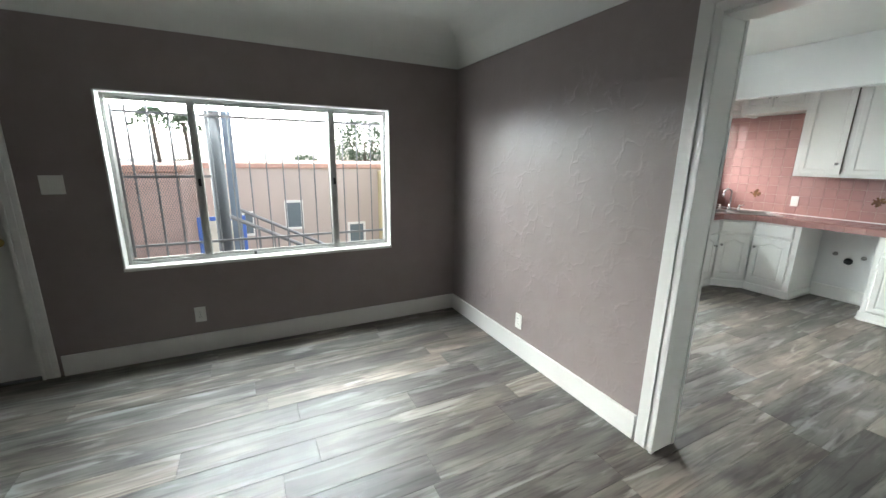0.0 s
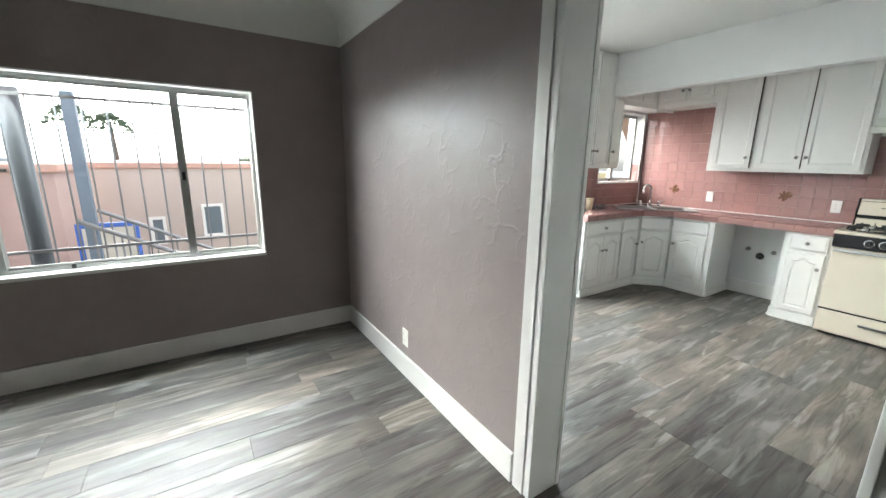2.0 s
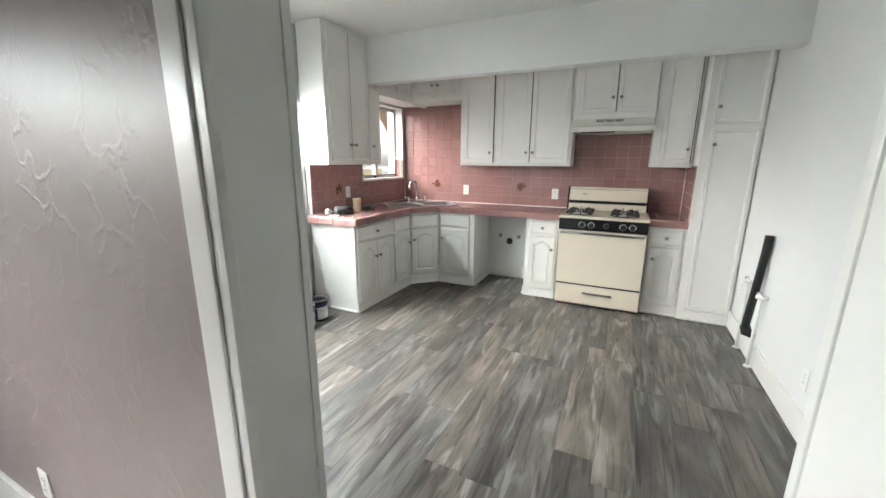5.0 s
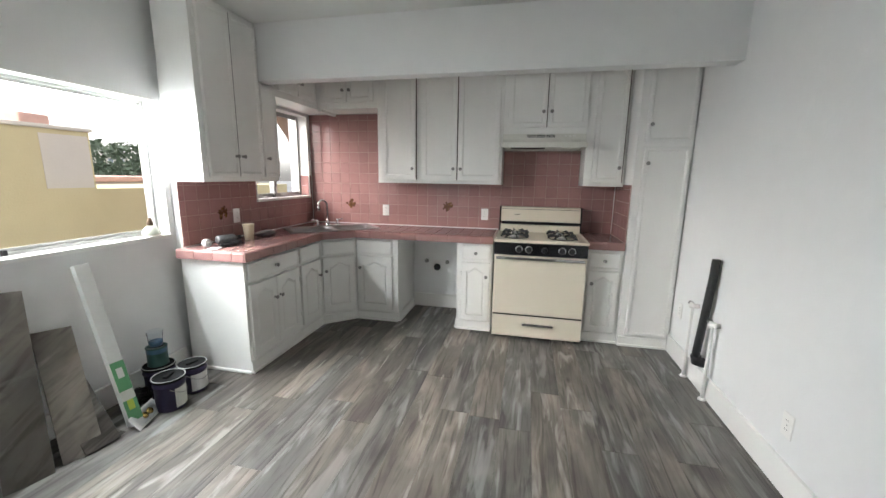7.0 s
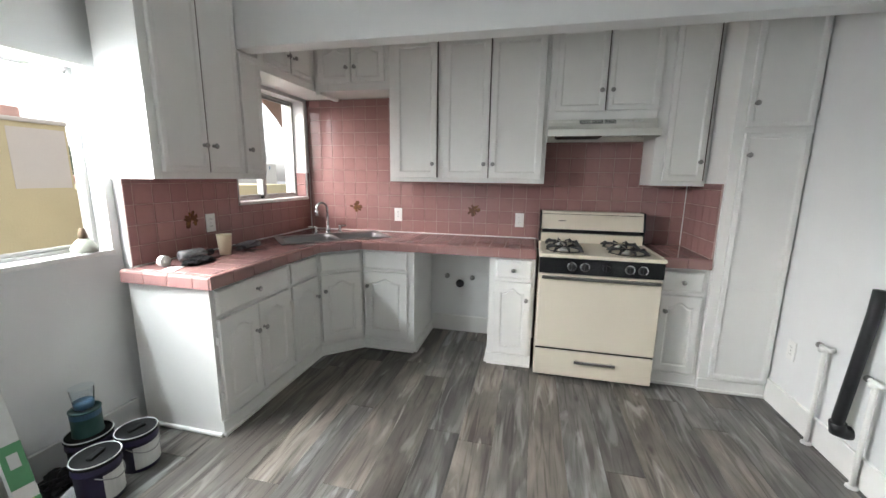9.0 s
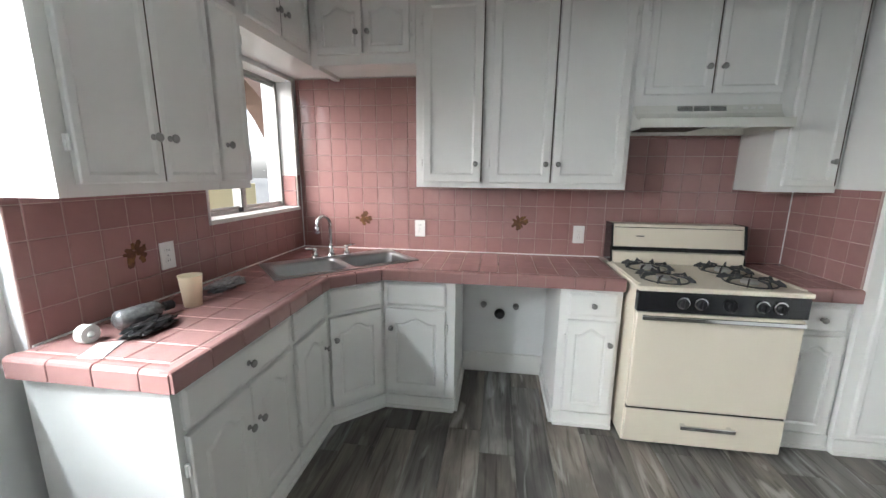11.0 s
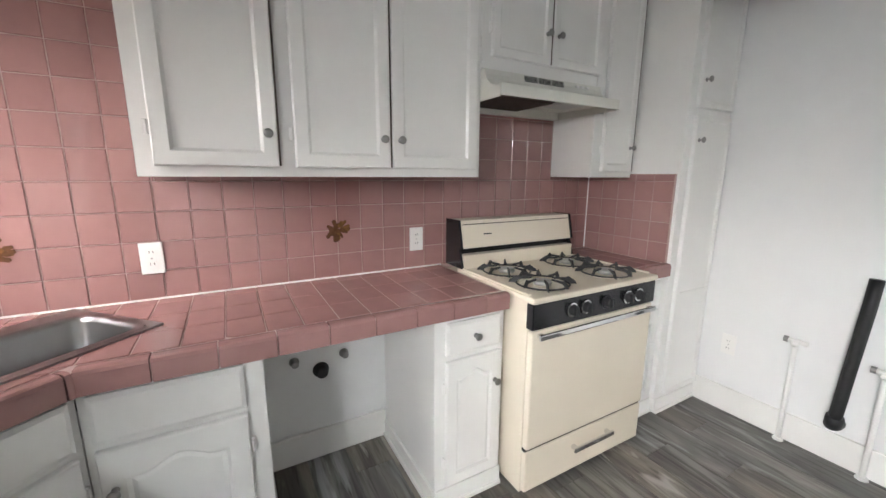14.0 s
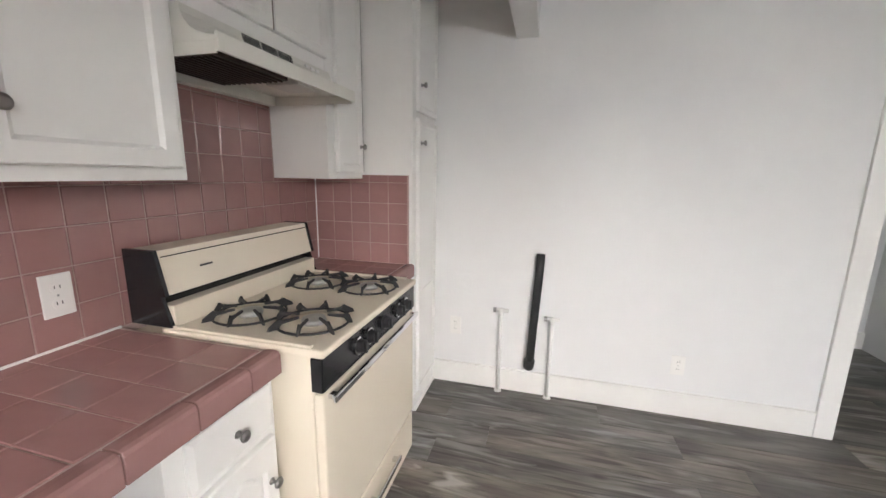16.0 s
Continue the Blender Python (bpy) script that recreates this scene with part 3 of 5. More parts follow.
def arch_loop(w, h, mx, my, arch, flat):
    """The panel outline of a door: bottom left, bottom right, then over the top from right to left."""
    pts = [(mx, my), (w - mx, my)]
    n = 14
    for i in range(n + 1):
        k = i / n
        u = (w - mx) + (2 * mx - w) * k
        s = abs(2 * k - 1)
        if flat:
            dv = 0.0
        else:
            dv = -arch * (1 - 0.5 * (1 + math.cos(math.pi * min(1, s / 0.8))) if s < 0.8 else 1.0)
        pts.append((u, h - my + dv))
    return pts


def door_leaf(m, w, h, style="flat", margin=0.05):
    """A framed, panelled door: u from 0 to w, v from 0 to h, its back at w=0."""
    bm = bmesh.new()
    arch = {"flat": 0.0, "arch": 0.034}[style]
    mx = min(margin, w * 0.2)
    my = min(margin, h * 0.2)
    inner = arch_loop(w, h, mx, my, arch, style == "flat")
    outer = [(0, 0), (w, 0)] + [(w - w * i / 14, h) for i in range(15)]

    def shrink(loop, d):
        cu = w / 2
        out = []
        for i, (u, v) in enumerate(loop):
            out.append((u + (d if u < cu - 1e-6 else -d if u > cu + 1e-6 else 0) * (1 if abs(u - cu) > (w / 2 - mx) * 0.98 else 0), v + (d if i < 2 else -d)))
        return out
    T = 0.020
    e = 0.004
    oin = [(min(max(u, e), w - e), min(max(v, e), h - e)) for u, v in outer]
    levels = [(outer, 0.0), (outer, T - e), (oin, T), (shrink(inner, -0.006), T), (inner, T - 0.005), (shrink(inner, 0.004), T - 0.008), (shrink(inner, 0.016), T - 0.008 if style == "flat" else T - 0.003)]
    rings = [[bm.verts.new(m @ Vector((u, v, d))) for u, v in loop] for loop, d in levels]
    n = len(outer)
    for a, b in zip(rings, rings[1:]):
        for i in range(n):
            try:
                bm.faces.new((a[i], a[(i + 1) % n], b[(i + 1) % n], b[i]))
            except ValueError:
                pass
    bm.faces.new(rings[-1])
    bm.faces.new(list(reversed(rings[0])))
    return bm


KNOB_PROF = [(0.010, 0), (0.010, 0.003), (0.005, 0.006), (0.005, 0.014), (0.013, 0.019), (0.0155, 0.024), (0.012, 0.029), (0.005, 0.031), (0, 0.031)]


def knob(m, u, v, parent, w=0.020):
    bm = bmesh.new()
    lathe(bm, KNOB_PROF, m @ Matrix.Translation((u, v, w)), 14)
    return part("knob", bm, NICKEL, parent, "small round dull-nickel knob", True)


def hinge(m, u, v, parent):
    bm = bmesh.new()
    box(bm, u - 0.007, v - 0.022, 0.001, u + 0.007, v + 0.022, 0.010, bevel=0.002, m=m)
    tube(bm, [m @ Vector((u, v - 0.02, 0.012)), m @ Vector((u, v + 0.02, 0.012))], 0.004, 6)
    return part("hinge", bm, CAB_WHITE, parent)


def add_door(cab, m, u0, v0, u1, v1, style, knob_side, knob_v, margin=0.05):
    """A door on a cabinet's face, with its knob and two hinges."""
    mm = m @ Matrix.Translation((u0, v0, 0.002))
    d = part("cabinet_door", door_leaf(mm, u1 - u0, v1 - v0, style, margin), CAB_WHITE, cab)
    w, h = u1 - u0, v1 - v0
    ku = w - 0.03 if knob_side > 0 else 0.03
    knob(mm, ku, knob_v - v0, d)
    hu = -0.008 if knob_side > 0 else w + 0.008
    for hv in (0.11, h - 0.11):
        hinge(mm, hu, hv, d)
    # added dark strip: the gap's shade beside the door, put in as colour
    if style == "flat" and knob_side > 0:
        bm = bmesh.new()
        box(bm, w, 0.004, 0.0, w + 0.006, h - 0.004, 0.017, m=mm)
        part("gap_shade_strip", bm, GAP_SHADE, d, "dark strip that paints in the shade of the door gap")
    return d


def add_drawer(cab, m, u0, v0, u1, v1, with_knob=True):
    mm = m @ Matrix.Translation((u0, v0, 0.002))
    w, h = u1 - u0, v1 - v0
    bm = bmesh.new()
    prism(bm, [(0, 0), (w, 0), (w, h), (0, h)], 0.0, 0.018, mm, 0.012, 0.007)
    d = part("drawer_front", bm, CAB_WHITE, cab)
    if with_knob:
        knob(mm, w / 2, h / 2, d, 0.018)
    return d


WX, NX = (0, -1), (1, 0)      # facing west; facing south


def cabinet(name, label, poly, z0, z1, group):
    """A cabinet with its body from a plan polygon."""
    cx = sum(p[0] for p in poly) / len(poly)
    cy = sum(p[1] for p in poly) / len(poly)
    cab = thing(name, (cx, cy, z0), label, "cabinet", group)
    bm = bmesh.new()
    prism(bm, poly, z0, z1)
    part("body", bm, CAB_WHITE, cab)
    return cab


def open_top(cab, line):
    """Boards round the top of a body that is left open for the sink bowls."""
    for (xa, ya), (xb, yb) in zip(line, line[1:]):
        bm = bmesh.new()
        box(bm, 0, 0.685, -0.02, math.hypot(xb - xa, yb - ya), ZB, 0.0, m=face_matrix((xa, ya, 0), (xb - xa, yb - ya)))
        part("top_board", bm, CAB_WHITE, cab)


def rect(x0, y0, x1, y1):
    return [(x0, y0), (x1, y0), (x1, y1), (x0, y1)]


def toe(cab, poly_line, h=0.085, t=0.012):
    """A low board along the foot of a cabinet's face."""
    bm = bmesh.new()
    for (xa, ya), (xb, yb) in zip(poly_line, poly_line[1:]):
        u = Vector((xb - xa, yb - ya))
        m = face_matrix((xa, ya, 0), u)
        box(bm, 0, 0, 0.0, u.length, h, t, bevel=0.003, m=m)
        box(bm, 0, 0, t, u.length, 0.02, t + 0.010, bevel=0.003, m=m)
    part("toe_board", bm, CAB_WHITE, cab)


FY, FX = 2.93, 5.455          # base cabinet faces
ZB = 0.822
GB = "white base cabinets"
GU = "white wall cabinets"
c = cabinet("base_cabinet", "white enamel base cabinet with a wide drawer and two arched-panel doors", rect(4.24, FY, 4.865, YT), 0.0, ZB, GB)
m = face_matrix((4.24, FY, 0), NX)
add_drawer(c, m, 0.025, 0.665, 0.605, 0.80)
add_door(c, m, 0.025, 0.115, 0.312, 0.645, "arch", 1, 0.49, 0.06)
add_door(c, m, 0.316, 0.115, 0.605, 0.645, "arch", -1, 0.49, 0.06)
toe(c, [(4.24, FY), (4.865, FY)])
bm = bmesh.new()
tube(bm, [(4.238, FY, 0.008), (4.238, YN - 0.02, 0.008)], 0.012, 8)
part("quarter_round", bm, CAB_WHITE, c)
c = cabinet("base_cabinet", "white enamel base cabinet with a drawer over one arched-panel door", rect(4.868, FY, 5.215, YT), 0.0, 0.685, GB)
open_top(c, [(4.868, FY), (5.215, FY)])
m = face_matrix((4.868, FY, 0), NX)
add_drawer(c, m, 0.02, 0.665, 0.325, 0.80, False)
add_door(c, m, 0.02, 0.115, 0.325, 0.645, "arch", 1, 0.50, 0.06)
toe(c, [(4.868, FY), (5.215, FY)])
c = cabinet("base_cabinet", "white enamel angled corner sink cabinet with one arched-panel door", [(5.218, FY), (FX, 2.672), (XE, 2.672), (XE, YT), (5.218, YT)], 0.0, 0.685, GB)
open_top(c, [(5.218, FY), (FX, 2.672)])
dl = math.hypot(FX - 5.218, 2.672 - FY)
m = face_matrix((5.218, FY, 0), (FX - 5.218, 2.672 - FY))
add_drawer(c, m, 0.02, 0.665, dl - 0.02, 0.80, False)
add_door(c, m, 0.02, 0.115, dl - 0.02, 0.645, "arch", -1, 0.52, 0.06)
toe(c, [(5.218, FY), (FX, 2.672)])
c = cabinet("base_cabinet", "white enamel base cabinet with a false drawer over one arched-panel door", rect(FX, 2.245, XE, 2.669), 0.0, 0.685, GB)
open_top(c, [(FX, 2.669), (FX, 2.245)])
open_top(c, [(FX + 0.0203, 2.2452), (XE, 2.2452)])
m = face_matrix((FX, 2.669, 0), WX)
add_drawer(c, m, 0.02, 0.665, 0.37, 0.80, False)
add_door(c, m, 0.02, 0.115, 0.37, 0.645, "arch", -1, 0.53, 0.06)
toe(c, [(FX, 2.669), (FX, 2.245), (XE, 2.245)])
c = cabinet("base_cabinet", "narrow white enamel base cabinet with one drawer and one arched-panel door", rect(5.44, 1.345, XE, 1.667), 0.0, ZB, GB)
m = face_matrix((5.44, 1.667, 0), WX)
add_drawer(c, m, 0.045, 0.67, 0.30, 0.80)
add_door(c, m, 0.045, 0.10, 0.30, 0.645, "arch", 1, 0.52, 0.05)
toe(c, [(XE, 1.667), (5.44, 1.667), (5.44, 1.345)])
c = cabinet("base_cabinet", "narrow white enamel base cabinet between the range and the pantry", rect(5.44, 0.255, XE, 0.548), 0.0, ZB, GB)
m = face_matrix((5.44, 0.548, 0), WX)
add_drawer(c, m, 0.02, 0.66, 0.265, 0.795)
add_door(c, m, 0.02, 0.10, 0.265, 0.635, "arch", -1, 0.53, 0.05)
toe(c, [(5.44, 0.548), (5.44, 0.255)])

# pantry
c = cabinet("pantry_cabinet", "tall white enamel pantry cabinet with an upper and a lower door", rect(5.41, YS + 0.001, XE, 0.252), 0.0, ZC - 0.001, GB)
m = face_matrix((5.41, 0.252, 0), WX)
add_door(c, m, 0.055, 1.69, 0.385, 2.49, "flat", -1, 1.82, 0.03)
d = add_door(c, m, 0.055, 0.10, 0.385, 1.655, "flat", -1, 1.53, 0.03)
part("seam", boxes((5.383, YS + 0.03, 0.712, 5.388, 0.17, 0.718)), CAB_WHITE, d)
toe(c, [(5.41, 0.252), (5.41, YS + 0.02)])

# wall cabinets on the tiled wall
UX = 5.69
c = cabinet("wall_cabinet", "long white enamel wall cabinet with three flat-panel doors", rect(UX, 1.315, XE, 2.52), 1.34, ZC - 0.001, GU)
m = face_matrix((UX, 2.52, 0), WX)
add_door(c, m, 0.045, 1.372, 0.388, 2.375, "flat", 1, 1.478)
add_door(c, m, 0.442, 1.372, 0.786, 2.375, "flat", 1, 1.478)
add_door(c, m, 0.822 - 0.027, 1.372, 1.180, 2.375, "flat", -1, 1.478)
c = cabinet("wall_cabinet", "short white enamel wall cabinet over the range hood", rect(UX, 0.598, XE, 1.312), 1.79, ZC - 0.001, GU)
m = face_matrix((UX, 1.312, 0), WX)
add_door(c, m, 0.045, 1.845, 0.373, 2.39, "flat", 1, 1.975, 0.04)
add_door(c, m, 0.383, 1.845, 0.712, 2.39, "flat", -1, 1.975, 0.04)
c = cabinet("wall_cabinet", "narrow white enamel wall cabinet beside the range hood", rect(UX, 0.255, XE, 0.595), 1.34, ZC - 0.001, GU)
m = face_matrix((UX, 0.595, 0), WX)
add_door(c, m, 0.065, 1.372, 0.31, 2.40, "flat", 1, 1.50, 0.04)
# over the window and the corner
UY = YT - 0.27
c = cabinet("wall_cabinet", "small white enamel corner wall cabinet with two arched doors", rect(UX, 2.523, XE, UY), 2.045, ZC - 0.001, GU)
m = face_matrix((UX, UY, 0), WX)
add_door(c, m, 0.05, 2.10, 0.325, 2.39, "arch", 1, 2.21, 0.04)
add_door(c, m, 0.335, 2.10, 0.605, 2.39, "arch", -1, 2.21, 0.04)
c = cabinet("wall_cabinet", "small white enamel wall cabinet above the sink window", rect(5.025, UY + 0.003, XE, YT), 2.045, ZC - 0.001, GU)
m = face_matrix((5.025, UY + 0.003, 0), NX)
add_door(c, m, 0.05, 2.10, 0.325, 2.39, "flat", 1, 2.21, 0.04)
add_door(c, m, 0.335, 2.10, 0.61, 2.39, "flat", -1, 2.21, 0.04)
structure("trim_sink_soffit", boxes((UX - 0.02, 3.10, 2.018, XE - 0.01, 3.14, 2.044), bevel=0.003), TRIM_WHITE, "white batten under the corner cabinet", "trim")
# beside the big window
c = cabinet("wall_cabinet", "tall white enamel wall cabinet with two doors up to the ceiling", rect(4.225, UY, 4.817, YT), 1.35, ZC - 0.001, GU)
m = face_matrix((4.225, UY, 0), NX)
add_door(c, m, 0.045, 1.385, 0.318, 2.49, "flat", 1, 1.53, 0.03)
add_door(c, m, 0.322, 1.385, 0.587, 2.49, "flat", -1, 1.53, 0.03)
c = cabinet("wall_cabinet", "narrow white enamel wall cabinet beside the sink window", rect(4.82, UY, 5.022, YT), 1.35, 2.109, GU)
m = face_matrix((4.82, UY, 0), NX)
add_door(c, m, 0.012, 1.385, 0.19, 2.09, "flat", -1, 1.53, 0.03)

# ---- range hood ----
hood = thing("range_hood", (5.75, 0.955, 1.67), "white enamel under-cabinet range hood with a greasy filter", "range hood")
hy0, hy1 = 0.60, 1.312
hm = Matrix(((1, 0, 0, 0), (0, 0, 1, 0), (0, 1, 0, 0), (0, 0, 0, 1)))   # (u, v, w) to x, z, y
hx = 5.55
bm = bmesh.new()
curve = [(hx + 0.004, 1.702), (5.585, 1.706), (5.612, 1.714), (5.634, 1.727), (5.650, 1.745), (5.660, 1.766), (5.665, 1.788)]
prism(bm, [(hx + 0.004, 1.69)] + curve + [(XE, 1.788), (XE, 1.700)], hy0, hy1, hm)
part("canopy", bm, HOOD_WHITE, hood)
for y in (hy0, hy1 - 0.006):
    bm = bmesh.new()
    prism(bm, [(hx + 0.008, 1.660), (hx + 0.008, 1.692), (XE - 0.002, 1.702), (XE - 0.002, 1.660)], y + 0.001, y + 0.005, hm)
    part("side_skirt", bm, HOOD_WHITE, hood)
part("back_lip", boxes((XE - 0.045, hy0 + 0.008, 1.660, XE - 0.003, hy1 - 0.008, 1.701), bevel=0.002), HOOD_WHITE, hood)
part("front_lip", boxes((hx - 0.004, hy0 - 0.003, 1.664, hx + 0.006, hy1 + 0.003, 1.710), bevel=0.002), HOOD_WHITE, hood)
for i in range(3):
    for k in range(5):
        y = 1.10 - i * 0.082
        part("vent_slot", boxes((5.6535 + k * 0.0018, y - 0.074, 1.757 + k * 0.0055, 5.664, y, 1.7597 + k * 0.0055)), BLACK_RUBBER, hood)
for k in range(3):
    part("switch_button", boxes((5.655, 0.76 - k * 0.035, 1.764, 5.6655, 0.782 - k * 0.035, 1.776), bevel=0.002), OUTLET_WHITE, hood)
bm = bmesh.new()
box(bm, 5.63, 0.93, 1.680, 5.92, 1.25, 1.712, bevel=0.004)
fl = part("filter", bm, GREASE, hood, "brown greasy filter grille")
for k in range(12):
    part("filter_slat", boxes((5.645 + k * 0.022, 0.94, 1.674, 5.652 + k * 0.022, 1.24, 1.680)), GREASE, fl)
part("light_lens", boxes((5.60, 0.77, 1.672, 5.74, 0.915, 1.712), bevel=0.012), LABEL_WHITE, hood, "milky lamp lens")

# ---- range ----
rg = thing("gas_range", (5.6, 0.94, 0), "almond enamel freestanding gas range with black control panel", "range")
ry0, ry1, rxf, rxb = 0.562, 1.322, 5.295, 5.955
part("body", boxes((rxf + 0.03, ry0, 0.02, rxb, ry1, 0.872), bevel=0.004), ALMOND, rg)
for y in (ry0 + 0.03, ry1 - 0.05):
    for x in (rxf + 0.06, rxb - 0.06):
        part("foot", boxes((x, y, 0.0, x + 0.03, y + 0.02, 0.02)), BLACK_RUBBER, rg)
part("storage_drawer", boxes((rxf + 0.003, ry0 + 0.004, 0.035, rxf + 0.03, ry1 - 0.004, 0.222), bevel=0.006), ALMOND, rg)
part("gap", boxes((rxf + 0.012, ry0 + 0.006, 0.222, rxf + 0.03, ry1 - 0.006, 0.236)), BLACK_GLOSS, rg, "black seam")
od = part("oven_door", boxes((rxf, ry0 + 0.004, 0.236, rxf + 0.03, ry1 - 0.004, 0.755), bevel=0.008), ALMOND, rg)


def bar_handle(z, y0, y1, parent, label):
    bm = bmesh.new()
    box(bm, rxf - 0.032, y0, z - 0.011, rxf - 0.020, y1, z + 0.011, bevel=0.004)
    for y in (y0 + 0.01, y1 - 0.03):
        box(bm, rxf - 0.022, y, z - 0.008, rxf + 0.002, y + 0.02, z + 0.008, bevel=0.002)
    part("handle", bm, CHROME, parent, label)


bar_handle(0.738, ry0 + 0.02, ry1 - 0.02, od, "long chrome door handle")
bar_handle(0.158, 0.80, 1.06, rg, "chrome drawer handle")
cp = part("control_panel", boxes((rxf - 0.004, ry0, 0.762, rxf + 0.035, ry1, 0.866), bevel=0.004), BLACK_GLOSS, rg, "glossy black control panel")
for y, big in ((1.115, 1), (1.035, 1), (0.905, 0), (0.765, 1), (0.688, 1)):
    mm = face_matrix((rxf - 0.004, y, 0.815), WX)
    bm = bmesh.new()
    lathe(bm, [(0.030, 0), (0.030, 0.003), (0.024, 0.004), (0.021, 0.022), (0.018, 0.025), (0, 0.025)], mm, 20)
    box(bm, -0.005, -0.021, 0.022, 0.005, 0.021, 0.034, bevel=0.002, m=mm)
    k = part("control_knob", bm, BLACK_RUBBER, cp)
    if big:
        bm = bmesh.new()
        lathe(bm, [(0.0305, 0.001), (0.0305, 0.006), (0.025, 0.007), (0.025, 0.001)], mm, 20, False)
        part("knob_ring", bm, CHROME, k, "chrome ring")
bm = bmesh.new()
box(bm, rxf - 0.012, ry0 - 0.006, 0.868, 5.84, ry1 + 0.006, 0.893, bevel=0.008)
ct = part("cooktop", bm, ALMOND, rg)
for ya in (ry0 + 0.002, ry1 - 0.016):
    part("cooktop_rim", boxes((rxf + 0.03, ya, 0.892, 5.83, ya + 0.014, 0.900), bevel=0.003), ALMOND, ct)
for yb in (1.16, 0.76):
    for xb in (5.42, 5.66):
        bm = bmesh.new()
        lathe(bm, [(0.098, 0.8935), (0.098, 0.898), (0.085, 0.897), (0.055, 0.8945), (0.0, 0.8945)], Matrix.Translation((xb, yb, 0)), 24)
        part("drip_bowl", bm, ALMOND, rg, "almond enamel drip bowl", True)
        bm = bmesh.new()
        lathe(bm, [(0.036, 0.896), (0.040, 0.905), (0.036, 0.914), (0.02, 0.917), (0, 0.918)], Matrix.Translation((xb, yb, 0)), 20)
        part("burner", bm, ALU, rg, "grey metal burner head", True)
        bm = bmesh.new()
        swap = Matrix(((1, 0, 0, 0), (0, 0, 1, 0), (0, 1, 0, 0), (0, 0, 0, 1)))
        for k in range(8):
            rot = Matrix.Translation((xb, yb, 0)) @ Matrix.Rotation(k * math.pi / 4 + 0.2, 4, 'Z')
            far = 0.138 if k % 2 else 0.122
            prism(bm, [(0.046, 0.921), (0.088, 0.918), (0.100, 0.916), (0.110, 0.902), (far + 0.004, 0.902), (far, 0.913), (0.108, 0.934), (0.096, 0.928), (0.046, 0.928)], -0.003, 0.003, rot @ swap)
        pts = [(xb + 0.112 * math.cos(6.28319 * i / 28), yb + 0.112 * math.sin(6.28319 * i / 28), 0.903) for i in range(29)]
        tube(bm, pts, 0.004, 6)
        part("grate", bm, BLACK_IRON, rg, "black cast-iron grate")
bg_ = part("backguard", boxes((5.80, ry0 + 0.012, 0.893, 5.95, ry1 - 0.012, 0.962), bevel=0.004), ALMOND, rg)
part("backguard_gap", boxes((5.845, ry0 + 0.02, 0.960, 5.95, ry1 - 0.02, 0.995)), BLACK_GLOSS, rg, "black recess")
bm = bmesh.new()
prism(bm, [(5.815, 0.993), (5.845, 1.128), (5.955, 1.128), (5.955, 0.993)], ry0 + 0.012, ry1 - 0.012, hm)
bp = part("backguard_panel", bm, ALMOND, rg)
for y0, y1 in ((ry0 - 0.002, ry0 + 0.010), (ry1 - 0.010, ry1 + 0.002)):
    bm = bmesh.new()
    prism(bm, [(5.80, 0.895), (5.83, 0.99), (5.81, 0.993), (5.84, 1.131), (5.96, 1.131), (5.96, 0.895)], y0, y1, hm)
    part("end_cap", bm, BLACK_GLOSS, rg, "black end cap")
part("trim_line", boxes((5.838, ry0 + 0.02, 1.107, 5.842, ry1 - 0.02, 1.110)), BLACK_GLOSS, bp)
part("nameplate", boxes((5.8285, 1.13, 1.052, 5.833, 1.18, 1.060)), BLACK_RUBBER, bp)

# ---- sink and taps ----
su = Vector((0.689, -0.725, 0)).normalized()
sn = Vector((-su.y, su.x, 0))
if sn.x < 0:
    sn = -sn
SM = Vector((5.376, 2.812, 0))
SL, SDP = 0.85, 0.415
sm = Matrix((su, sn, Vector((0, 0, 1)))).transposed().to_4x4()
sm.translation = SM
sink = thing("sink", SM + sn * 0.2 + Vector((0, 0, TOP)), "brushed stainless double-bowl drop-in sink", "sink")
BOWLS = ((-SL / 2 + 0.03, -0.012, 0.03, SDP - 0.085), (0.012, SL / 2 - 0.03, 0.03, SDP - 0.085))
bm = bmesh.new()
x0, x1 = -SL / 2, SL / 2
ys = [0, 0.03, SDP - 0.085, SDP]
xs = [x0, x0 + 0.03, -0.012, 0.012, x1 - 0.03, x1]
for i in range(5):
    for j in range(3):
        if j == 1 and i in (1, 3):
            continue
        box(bm, xs[i], ys[j], TOP - 0.002, xs[i + 1], ys[j + 1], TOP + 0.006, m=sm)
bmesh.ops.remove_doubles(bm, verts=bm.verts, dist=1e-5)
part("rim", bm, STEEL, sink)
